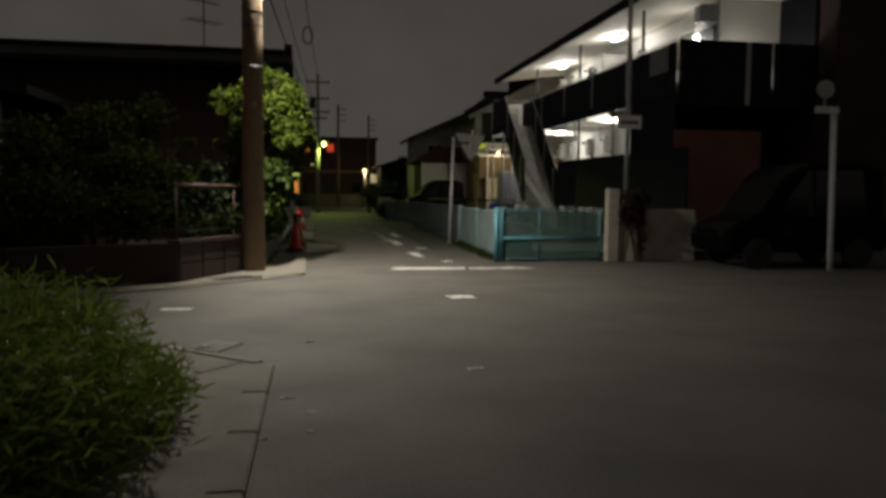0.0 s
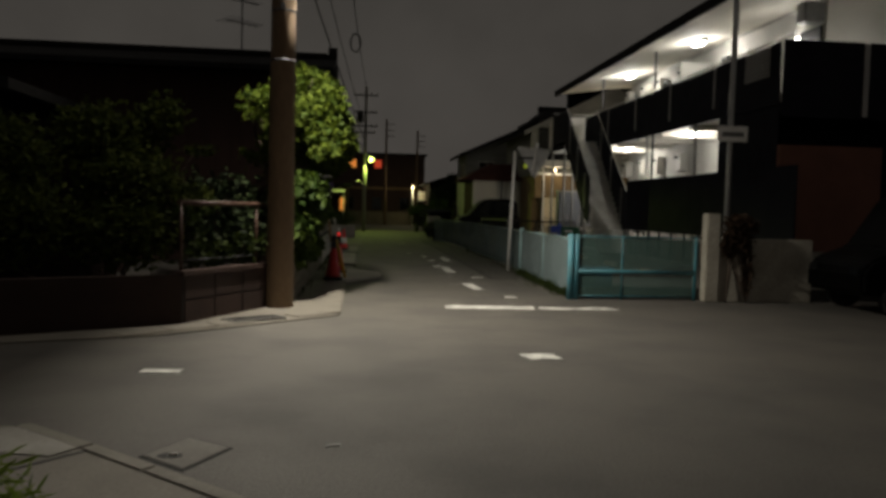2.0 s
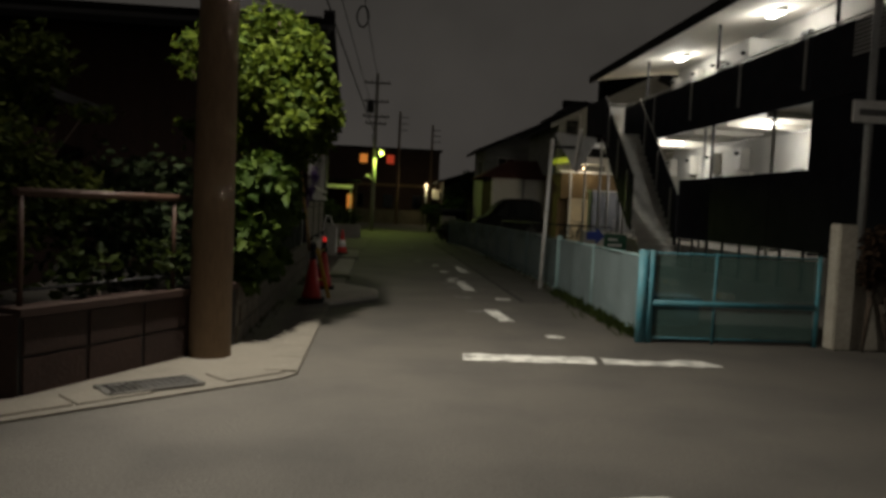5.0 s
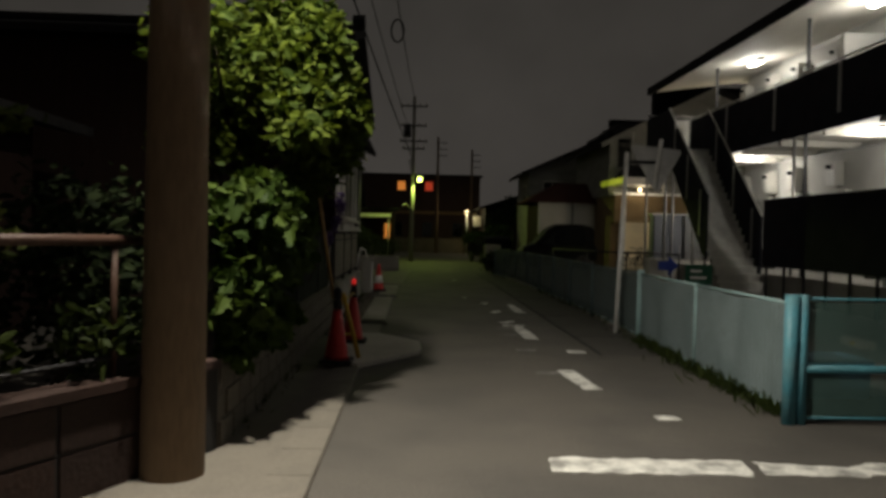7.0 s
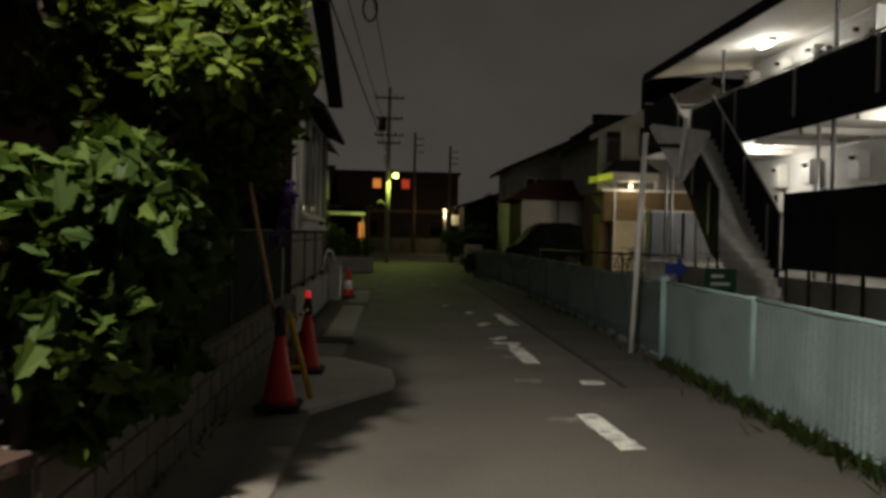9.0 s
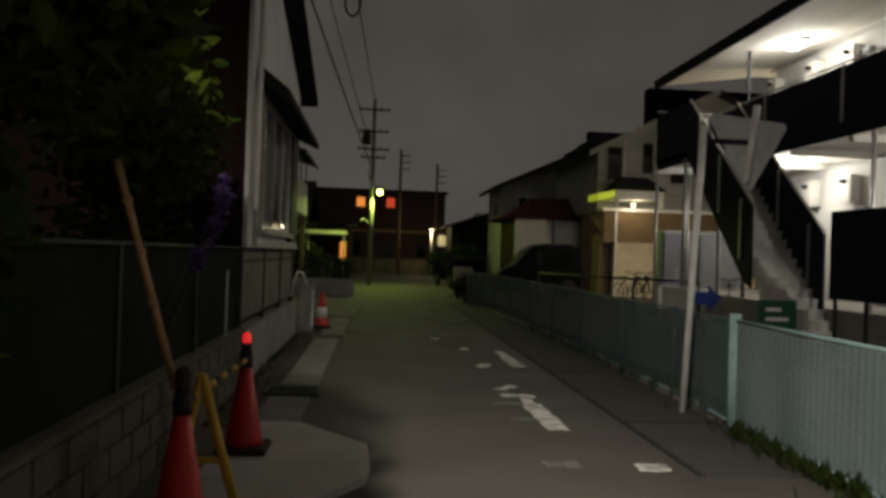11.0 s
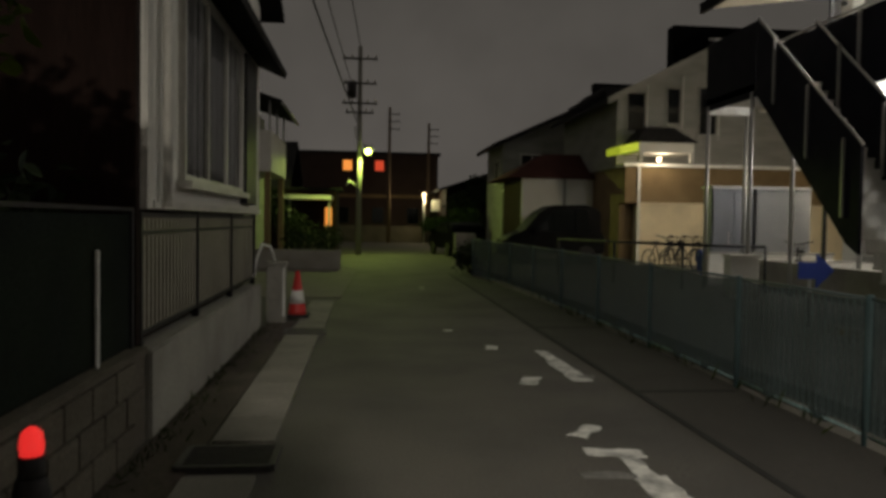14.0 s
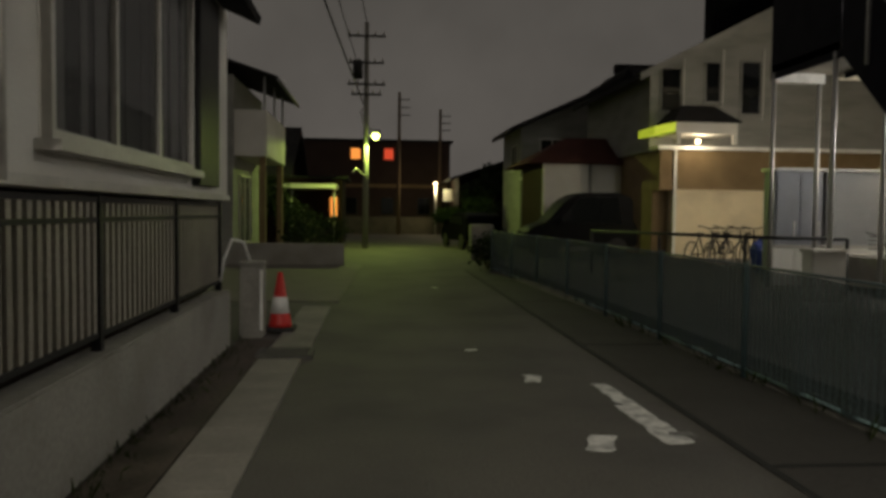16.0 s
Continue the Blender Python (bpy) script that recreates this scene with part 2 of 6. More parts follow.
FAR_POLE = mat("pale_pole_concrete", (0.26, 0.25, 0.22), 0.85, var=0.12, fine=30, broad=1.4, bump=0.1)
DIRT = mat("gutter_dirt", (0.062, 0.047, 0.034), 0.95, var=0.4, fine=45, broad=2.5, bump=0.5, stain=(0.035, 0.029, 0.022))
APT_WALL = mat("apartment_wall", (0.50, 0.49, 0.45), 0.85, var=0.06, fine=60, broad=0.9, bump=0.12, stain=(0.38, 0.36, 0.33))
ORANGE_GLOW = mat("orange_window_glow", (1.0, 0.33, 0.06), 0.5, var=0.15, fine=3, bump=0, glow=0.42)
RED_GLOW = mat("red_window_glow", (1.0, 0.10, 0.04), 0.5, var=0.15, fine=3, bump=0, glow=0.24)
WARM_GLOW = mat("warm_glow", (1.0, 0.75, 0.45), 0.5, var=0.1, bump=0, glow=2.0)
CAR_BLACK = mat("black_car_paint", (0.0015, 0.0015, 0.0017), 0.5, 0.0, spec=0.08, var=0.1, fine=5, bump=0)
BLUE = mat("blue_plastic", (0.03, 0.06, 0.32), 0.5, var=0.15)
BLUE_SHEET = mat("blue_sheet", (0.16, 0.36, 0.50), 0.6, var=0.2, broad=5)
GREEN_SIGN = mat("green_board", (0.02, 0.11, 0.06), 0.5, var=0.1)
LOT = mat("lot_concrete", (0.13, 0.123, 0.11), 0.9, var=0.2, fine=30, broad=0.8, bump=0.2, stain=(0.11, 0.105, 0.095))
WIRE = mat("black_cable", (0.012, 0.012, 0.012), 0.7, var=0.1, bump=0)
BARK = mat("bark", (0.07, 0.05, 0.035), 0.9, var=0.4, fine=25, bump=0.6, stretch=(1, 1, 0.3))
DRY = leaf_mat("dry_vine", (0.055, 0.032, 0.018), (0.025, 0.016, 0.010), 0.8, 0.1)
LEAF_TREE = leaf_mat("tree_leaf", (0.022, 0.040, 0.0035), (0.075, 0.100, 0.009), 0.65, 0.35)
LEAF_FIG = leaf_mat("broad_leaf", (0.016, 0.034, 0.004), (0.048, 0.074, 0.010), 0.65, 0.3)
LEAF_SHRUB = leaf_mat("shrub_leaf", (0.016, 0.026, 0.006), (0.044, 0.060, 0.012), 0.65, 0.3)
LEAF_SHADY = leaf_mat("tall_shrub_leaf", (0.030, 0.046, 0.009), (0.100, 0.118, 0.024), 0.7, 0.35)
LEAF_WEED = leaf_mat("weed_leaf", (0.09, 0.14, 0.02), (0.21, 0.27, 0.05), 0.6, 0.4)
LEAF_DARK = leaf_mat("dark_hedge_leaf", (0.012, 0.02, 0.008), (0.035, 0.05, 0.018), 0.6)
FLOWER = leaf_mat("purple_flower", (0.085, 0.05, 0.16), (0.15, 0.10, 0.25), 0.6)


# ---- mesh helpers ----
def box(bm, x0, x1, y0, y1, z0, z1, bevel=0.0):
    v = [bm.verts.new((x, y, z)) for x in (x0, x1) for y in (y0, y1) for z in (z0, z1)]
    f = [bm.faces.new([v[i] for i in q]) for q in ((0, 1, 3, 2), (4, 6, 7, 5), (0, 4, 5, 1), (2, 3, 7, 6), (0, 2, 6, 4), (1, 5, 7, 3))]
    if bevel:
        bmesh.ops.bevel(bm, geom=list({e for k in f for e in k.edges}), offset=bevel, segments=2, affect="EDGES")
    return bm


def tube(bm, p, q, r0, r1=None, seg=10, caps=True):
    r1 = r0 if r1 is None else r1
    p, q = Vector(p), Vector(q)
    turn = (q - p).to_track_quat("Z", "Y").to_matrix()
    rings = []
    for c, r in ((p, r0), (q, r1)):
        rings.append([bm.verts.new(c + turn @ Vector((r * math.cos(a), r * math.sin(a), 0))) for a in (2 * math.pi * k / seg for k in range(seg))])
    for k in range(seg):
        bm.faces.new((rings[0][k], rings[0][(k + 1) % seg], rings[1][(k + 1) % seg], rings[1][k])).smooth = True
    if caps:
        bm.faces.new(rings[0][::-1])
        bm.faces.new(rings[1])
    return bm


def path_tube(bm, pts, r, seg=8, closed=False):
    """One unbroken round bar through the given points."""
    pts = [Vector(p) for p in pts]
    n, rings, prev = len(pts), [], None
    for k, p in enumerate(pts):
        d = (pts[(k + 1) % n] - pts[k - 1]) if closed else pts[min(k + 1, n - 1)] - pts[max(k - 1, 0)]
        d.normalize()
        if prev is None:
            side = d.orthogonal().normalized()
        else:
            side = (prev - d * prev.dot(d)).normalized()
        prev = side
        up = d.cross(side)
        rings.append([bm.verts.new(p + side * (r * math.cos(2 * math.pi * i / seg)) + up * (r * math.sin(2 * math.pi * i / seg))) for i in range(seg)])
    for k in range(n if closed else n - 1):
        u, v = rings[k], rings[(k + 1) % n]
        for i in range(seg):
            bm.faces.new((u[i], u[(i + 1) % seg], v[(i + 1) % seg], v[i])).smooth = True
    if not closed:
        bm.faces.new(rings[0][::-1])
        bm.faces.new(rings[-1])
    return bm


def lathe(bm, at, profile, seg=24):
    rings = [[bm.verts.new((at[0] + r * math.cos(2 * math.pi * k / seg), at[1] + r * math.sin(2 * math.pi * k / seg), at[2] + z)) for k in range(seg)] for r, z in profile]
    for a, b in zip(rings, rings[1:]):
        for k in range(seg):
            bm.faces.new((a[k], a[(k + 1) % seg], b[(k + 1) % seg], b[k])).smooth = True
    bm.faces.new(rings[0][::-1])
    bm.faces.new(rings[-1])
    return bm


def prism(bm, outline, z0, z1):
    lo, hi = [bm.verts.new((x, y, z0)) for x, y in outline], [bm.verts.new((x, y, z1)) for x, y in outline]
    bm.faces.new(lo[::-1])
    bm.faces.new(hi)
    for k in range(len(lo)):
        j = (k + 1) % len(lo)
        bm.faces.new((lo[k], lo[j], hi[j], hi[k]))
    bmesh.ops.recalc_face_normals(bm, faces=bm.faces)
    return bm


def slab_between(bm, ring_a, ring_b):
    """A closed solid between two like outlines in space."""
    a, b = [bm.verts.new(p) for p in ring_a], [bm.verts.new(p) for p in ring_b]
    bm.faces.new(a[::-1])
    bm.faces.new(b)
    for k in range(len(a)):
        j = (k + 1) % len(a)
        bm.faces.new((a[k], a[j], b[j], b[k]))
    bmesh.ops.recalc_face_normals(bm, faces=bm.faces)
    return bm


def wall_strip(bm, p, q, z0, z1, thick):
    """An upright wall from p to q in plan, its thickness to the left of the way."""
    d = (Vector(q) - Vector(p)).normalized()
    nrm = Vector((-d.y, d.x)) * thick
    pts = [Vector(p), Vector(q), Vector(q) + nrm, Vector(p) + nrm]
    return prism(bm, [tuple(v) for v in pts], z0, z1)


def mesh_of(name, bm, material):
    me = bpy.data.meshes.new(name)
    bm.to_mesh(me)
    bm.free()
    me.materials.append(material)
    return me


def part(name, bm, material, parent, label=""):
    ob = new(name, mesh_of(name, bm, material))
    if parent:
        ob.parent = parent
        ob.matrix_parent_inverse = parent.matrix_basis.inverted()
    return tagged(ob, label) if label else ob


def piece(name, me, parent, m):
    """A piece that shares its mesh with others of its kind."""
    ob = new(name, me)
    ob.parent = parent
    ob.matrix_parent_inverse = parent.matrix_basis.inverted()
    ob.matrix_basis = m
    return ob


def thing(name, at, label, category, group="", kind=""):
    ob = new(name)
    ob.matrix_basis = pose(*at)
    ob.empty_display_size = 0.2
    return tagged(ob, label, category, group, kind)


def solid(name, bm, material, label, category="", kind="", group=""):
    return tagged(new(name, mesh_of(name, bm, material)), label, category, group, kind)


def B():
    return bmesh.new()


LEAF_SHAPES = {
    "oval": [(0, 0), (0.20, 0.25), (0.26, 0.5), (0.16, 0.8), (0, 1)],
    "blade": [(0, 0), (0.07, 0.3), (0.055, 0.7), (0, 1)],
    "broad": [(0, 0), (0.36, -0.04), (0.30, 0.22), (0.52, 0.46), (0.26, 0.50), (0.24, 0.78), (0, 1)],
}


def leaves(name, material, parent, spots, size, shape="oval", droop=0.3, seed=1, label="", up=0.0):
    """Many small leaves folded along the midrib, one at each spot (numpy array n x 3)."""
    rng = np.random.default_rng(seed)
    n = len(spots)
    way = rng.normal(size=(n, 3))
    way[:, 2] = way[:, 2] * 0.5 - droop + up
    way /= np.linalg.norm(way, axis=1)[:, None]
    side = np.cross(way, rng.normal(size=(n, 3)))
    side /= np.linalg.norm(side, axis=1)[:, None]
    nrm = np.cross(side, way)
    s = size * rng.uniform(0.6, 1.25, n)[:, None]
    half = LEAF_SHAPES[shape]
    rim = half[1:-1]
    ring = [(u, v, 1) for u, v in half] + [(-u, v, 1) for u, v in reversed(rim)]
    vs = [spots + s * (way * v + side * u + nrm * (0.35 * abs(u) - 0.14 * v * v)) for u, v, _ in ring]
    count, h = len(ring), len(half)
    verts = np.stack(vs, axis=1).reshape(-1, 3)
    base = np.arange(n)[:, None] * count
    right = (base + np.arange(h)).tolist()
    left = (base + np.array([0] + list(range(h - 1, count)))).tolist()
    me = bpy.data.meshes.new(name)
    me.from_pydata(verts.tolist(), [], right + left)
    me.materials.append(material)
    ob = new(name, me)
    if parent:
        ob.parent = parent
        ob.matrix_parent_inverse = parent.matrix_basis.inverted()
    return tagged(ob, label) if label else ob


def cloud(blobs, count, seed, shell=0.55):
    """Spots in a handful of uneven clumps: each blob is (x, y, z, rx, ry, rz)."""
    rng = np.random.default_rng(seed)
    b = np.array(blobs, float)
    vol = b[:, 3] * b[:, 4] * b[:, 5]
    pick = rng.choice(len(b), count, p=vol / vol.sum())
    d = rng.normal(size=(count, 3))
    d /= np.linalg.norm(d, axis=1)[:, None]
    r = (shell + (1 - shell) * rng.random(count)) * rng.uniform(0.85, 1.12, count)
    return b[pick, :3] + d * r[:, None] * b[pick, 3:]


def twigs(bm, root, blobs, r, seed, per=1):
    rng = random.Random(seed)
    for bx, by, bz, rx, ry, rz in blobs:
        for _ in range(per):
            end = Vector((bx + rng.uniform(-0.4, 0.4) * rx, by + rng.uniform(-0.4, 0.4) * ry, bz + rng.uniform(-0.2, 0.4) * rz))
            mid = Vector(root).lerp(end, 0.5) + Vector((rng.uniform(-0.1, 0.1), rng.uniform(-0.1, 0.1), 0.12))
            tube(bm, root, mid, r, r * 0.65, 7)
            tube(bm, mid, end, r * 0.65, r * 0.2, 6)
    return bm


# ---- ground and road ----
bm = B()
for gx0, gx1, gy0, gy1 in ((-300, 300, -300, 300),):
    bm.faces.new([bm.verts.new(p) for p in ((gx0, gy0, 0), (gx1, gy0, 0), (gx1, gy1, 0), (gx0, gy1, 0))])
solid("ground", bm, ASPHALT, "worn grey asphalt of street and crossing", "road", "structure")
road_strip = solid("road", prism(B(), [(2.98, 19.2), (3.93, 19.2), (4.0, 26.0), (3.9, 32.0), (3.55, 39.4), (2.9, 39.4)], -0.02, 0.006), PATCH, "older asphalt strip along the blue fence", "road", "structure")
bm = B()
box(bm, 2.93, 2.985, 19.2, 39.2, -0.01, 0.0085)
for jy in (21.0, 24.1, 28.3, 32.5, 36.6):
    box(bm, 2.98, 3.9, jy, jy + 0.06, -0.01, 0.0085)
part("seam", bm, JOINT, road_strip, "dark sunken asphalt joint")


def worn_patch(points, seed, z=0.004):
    """A painted patch with a ragged, chipped rim."""
    rng = random.Random(seed)
    rim = []
    for k, p in enumerate(points):
        q = points[(k + 1) % len(points)]
        length = math.dist(p, q)
        steps = max(2, int(length / 0.07))
        for i in range(steps):
            f = i / steps
            rim.append((p[0] + (q[0] - p[0]) * f + rng.uniform(-0.014, 0.014), p[1] + (q[1] - p[1]) * f + rng.uniform(-0.022, 0.022)))
    b = B()
    prism(b, rim, -0.002, z)
    return b


def stroke(p, q, w):
    d = (Vector(q) - Vector(p)).normalized()
    s = Vector((-d.y, d.x)) * w / 2
    return [tuple(Vector(p) - s), tuple(Vector(q) - s), tuple(Vector(q) + s), tuple(Vector(p) + s)]


stop_line = solid("stop_line", worn_patch([(1.38, 14.06), (2.74, 14.02), (2.80, 14.36), (1.40, 14.40)], 3), PAINT, "worn white stop line painted on the asphalt", "road marking", "structure")
part("line_piece", worn_patch([(2.84, 14.06), (3.55, 14.02), (3.62, 14.10), (3.78, 14.02), (4.10, 14.05), (3.98, 14.34), (3.70, 14.36), (3.5, 14.24), (2.88, 14.34)], 4), PAINT, stop_line)
MARKS = [
    stroke((1.78, 10.22), (2.12, 10.28), 0.30), stroke((-1.84, 9.48), (-1.50, 9.48), 0.16),
    stroke((1.84, 17.78), (2.14, 17.76), 0.14), stroke((2.22, 17.95), (2.30, 16.85), 0.20),
    stroke((1.84, 19.48), (2.12, 19.48), 0.16), stroke((2.54, 19.42), (2.80, 19.42), 0.18),
    stroke((2.02, 22.72), (2.22, 23.0), 0.14), stroke((1.98, 22.36), (2.36, 22.30), 0.16),
    stroke((2.24, 22.4), (2.22, 21.8), 0.12), stroke((2.22, 21.85), (2.24, 20.65), 0.21),
    stroke((1.82, 21.9), (2.14, 21.86), 0.10), stroke((1.88, 21.12), (2.10, 21.08), 0.09),
    stroke((1.98, 26.6), (2.12, 26.58), 0.30), stroke((2.02, 24.68), (2.18, 24.62), 0.36),
    stroke((2.58, 26.35), (2.62, 25.5), 0.14), stroke((2.58, 25.6), (2.62, 24.62), 0.19), stroke((2.62, 24.82), (2.80, 24.80), 0.10),
    stroke((-0.28, 5.26), (-0.19, 5.26), 0.05), stroke((-0.10, 4.90), (-0.03, 4.90), 0.04), stroke((-0.08, 4.48), (-0.05, 4.48), 0.04), stroke((-0.42, 4.38), (-0.33, 4.38), 0.04),
    stroke((-0.12, 7.28), (-0.04, 7.28), 0.05), stroke((1.18, 5.97), (1.32, 5.99), 0.045), stroke((2.58, 15.62), (2.78, 15.64), 0.15), stroke((1.76, 34.8), (1.84, 34.9), 0.1), stroke((1.62, 28.0), (1.74, 28.06), 0.06),
]
for k, pts in enumerate(MARKS):
    solid("road_marking", worn_patch(pts, 20 + k, 0.0035 + 0.0009 * (k % 6)), PAINT_FAINT if k in (2, 4, 10, 11, 16, 17, 18, 19, 20, 21) else PAINT, "chipped remains of white painted lettering on asphalt", "road marking", "structure", "worn road lettering")

# pavement by the shrub
apron = solid("pavement_1", prism(B(), [(-0.47, -8), (-0.47, 6.30), (-1.05, 6.80), (-1.51, 7.20), (-2.07, 7.66), (-4.2, 8.0), (-14, 7.6), (-14, -8)], -0.02, 0.025), SLAB, "dirty concrete pavement under a weed thicket", "pavement", "structure")
for k in range(8):
    part("kerb_stone", box(B(), -0.55, -0.37, -1 + 0.9 * k, -0.115 + 0.9 * k, -0.02, 0.045, 0.01), SLAB, apron)
for p, q in (((-0.47, 6.33), (-1.03, 6.825)), ((-1.05, 6.84), (-1.50, 7.235)), ((-1.52, 7.25), (-2.07, 7.71))):
    part("kerb_stone", wall_strip(B(), p, q, -0.02, 0.036, 0.09), SLAB, apron)
part("joint", prism(B(), stroke((-0.60, 6.38), (-1.6, 5.1), 0.025), 0.0, 0.0285), JOINT, apron)
part("joint", prism(B(), stroke((-1.50, 7.16), (-2.6, 5.9), 0.025), 0.0, 0.0285), JOINT, apron)
part("mortar_patch", worn_patch([(-2.33, 7.54), (-2.08, 7.62), (-1.86, 7.46), (-1.58, 7.20), (-1.68, 7.02), (-2.15, 7.12)], 77, 0.034), CONCRETE, apron, "pale mortar patch")
hatch = thing("utility_cover", (-0.95, 7.15, 0), "square concrete utility cover with a dark lifting hole", "utility cover")
CORNERS = [Vector((-1.21, 7.09)), Vector((-0.90, 6.82)), Vector((-0.69, 7.24)), Vector((-1.0, 7.48))]
mid = Vector((-0.95, 7.158))
part("gap", prism(B(), [tuple(c) for c in CORNERS], -0.01, 0.0045), JOINT, hatch)
part("lid", prism(B(), [tuple(mid + (c - mid) * 0.90) for c in CORNERS], -0.01, 0.010), COVER, hatch)
part("lifting_hole", prism(B(), [(-1.03 + 0.075 * math.cos(k * math.pi / 7), 7.085 + 0.05 * math.sin(k * math.pi / 7)) for k in range(14)], 0.0, 0.0125), JOINT, hatch)
# bright metal sliver added as the glint at the lifting hole
part("glint_bar", box(B(), -1.035, -0.985, 7.075, 7.092, 0.0126, 0.026, 0.003), ALU, hatch, "small bright bar standing for the glint in the hole")

# ---- gutter slabs along the street ----
pavement = solid("pavement_2", prism(B(), [(-0.97, 14.4), (-2.12, 12.1), (-4.15, 10.95), (-9, 9.9), (-9, 9.45), (-4.1, 10.55), (-2.2, 11.28), (-0.3, 13.0), (-0.2, 13.2), (-0.2, 17.85), (-0.5, 17.9), (-0.97, 17.9)], -0.02, 0.018), SLAB, "pale concrete gutter slabs round the corner", "pavement", "structure")
slab_me = mesh_of("slab", box(B(), -0.145, 0.145, -0.2985, 0.2985, -0.02, 0.034, 0.004), SLAB)
for k in range(8):
    piece("slab", slab_me, pavement, pose(-0.352, 13.52 + 0.6 * k, 0))
# paler slab colour here makes up for weak lamp light
slab2_me = mesh_of("slab", box(B(), -0.21, 0.21, -0.2985, 0.2985, -0.02, 0.03, 0.004), GUTTER_LIFTED)
for k in range(2):
    piece("slab", slab2_me, pavement, pose(-0.33, 21.02 + 0.6 * k, 0))
for k in range(8):
    piece("slab", slab2_me, pavement, pose(-0.30, 22.93 + 0.6 * k, 0))
for k in range(6):
    piece("slab", slab2_me, pavement, pose(-0.26, 28.4 + 0.6 * k, 0))
diag = Vector((-1.9, -1.75)).normalized()
dslab_me = mesh_of("slab", box(B(), -0.29, 0.29, -0.17, 0.17, -0.02, 0.03, 0.008), SLAB)
for k in range(5):
    c = Vector((-0.42, 13.18)) + diag * (0.22 + 0.6 * k)
    if k != 1:
        piece("slab", dslab_me, pavement, pose(c.x - 0.05, c.y + 0.06, 0, 0, 0, 42.6))


solid("verge", prism(B(), [(-0.965, 20.62), (-0.55, 20.62), (-0.52, 28.7), (-0.90, 28.7), (-0.925, 22.76)], -0.02, 0.012), DIRT, "strip of packed brown dirt between wall and gutter", "verge", "structure")


def drain_grate(c, length, width, turn, label):
    g = thing("drain_grate", (c[0], c[1], 0), label, "drain grate", "gutter grates")
    g.matrix_basis = pose(c[0], c[1], 0.0, 0, 0, turn)
    m = g.matrix_basis
    b = B()
    for s in (-1, 1):
        box(b, -length / 2, length / 2, s * width / 2 - 0.02, s * width / 2 + 0.02, 0, 0.040)
        box(b, s * length / 2 - 0.02, s * length / 2 + 0.02, -width / 2, width / 2, 0, 0.040)
    b.transform(m)
    part("frame", b, GRATE, g)
    n = int(length / 0.05)
    bar = mesh_of("bar", box(B(), -0.008, 0.008, -width / 2 + 0.02, width / 2 - 0.02, 0, 0.037), GRATE)
    for i in range(n):
        piece("bar", bar, g, m @ pose(-length / 2 + (i + 0.5) * length / n, 0, 0))
    b = box(B(), -length / 2, length / 2, -width / 2, width / 2, 0.0, 0.030)
    b.transform(m)
    part("pit", b, RUBBER, g)
    return g


drain_grate((-1.28, 12.56), 0.72, 0.32, 36, "dark steel drain grate at the corner wall")
drain_grate((-0.33, 22.28), 0.42, 0.56, 90, "dark steel drain grate between gutter slabs")
drain_grate((-0.28, 27.78), 0.42, 0.52, 90, "dark steel drain grate between gutter slabs")
ramp = thing("driveway_ramp", (-0.1, 19.2, 0), "pale concrete ramp plates jutting into the street", "ramp")
part("plate", prism(B(), [(-0.62, 17.86), (-0.22, 17.86), (0.50, 18.95), (0.53, 19.2), (0.52, 19.395), (-0.62, 19.395)], -0.02, 0.055), RAMP, ramp)
part("plate", prism(B(), [(-0.62, 19.405), (0.52, 19.405), (0.50, 19.85), (-0.1, 20.62), (-0.62, 20.62)], -0.02, 0.053), RAMP, ramp)
solid("pavement_3", prism(B(), [(-6.0, 32.4), (0.04, 32.4), (0.28, 41.0), (-6.0, 41.0)], -0.02, 0.02), SLAB, "concrete driveway lit by the far street lamp", "pavement", "structure")
solid("pavement_4", prism(B(), [(4.05, 15.75), (8.0, 15.75), (60, 15.75), (60, 47), (3.95, 47), (3.75, 39.4), (4.05, 32), (4.1, 26)], -0.02, 0.20), LOT, "concrete parking lot behind the blue fence", "pavement", "structure")

# ---- corner garden wall ----
A_, B_, C_, D_ = (-0.97, 14.45), (-2.10, 12.14), (-4.12, 10.98), (-14.0, 9.6)
wall_corner = solid("wall_corner", wall_strip(B(), B_, A_, 0.0, 0.60, 0.16), JOINT, "low brown tiled garden wall at the corner", "wall", "structure")
wd = (Vector(A_) - Vector(B_)).normalized()
turn_ab = math.degrees(math.atan2(wd.y, wd.x))
tile_me = mesh_of("brick", box(B(), -0.295, 0.295, -0.012, 0.03, -0.142, 0.142, 0.008), BRICK)
for row in range(2):
    for k in range(4):
        c = Vector(B_) + wd * (0.33 + 0.61 * k)
        piece("brick", tile_me, wall_corner, pose(c.x, c.y, 0.15 + 0.298 * row, 0, 0, turn_ab))
part("coping", wall_strip(B(), (B_[0] + 0.03, B_[1] - 0.03), (A_[0] + 0.03, A_[1] - 0.03), 0.60, 0.66, 0.22), BRICK, wall_corner)
solid("wall_side", wall_strip(wall_strip(B(), C_, B_, 0.0, 0.62, 0.16), D_, C_, 0.0, 0.62, 0.16), BRICK, "low dark brown garden wall along the side lane", "wall", "structure")
railing = thing("railing", (-1.5, 13.3, 0.66), "brown metal railing on the corner wall", "railing")
r0, r1 = Vector((*B_, 0)) + Vector((-0.06, 0.06, 0)), Vector((*A_, 0)) + Vector((-0.12, 0.0, 0))
part("top_rail", tube(B(), r0 + Vector((0, 0, 1.50)), r1 + Vector((0, 0, 1.50)), 0.035, seg=10), BROWN_METAL, railing)
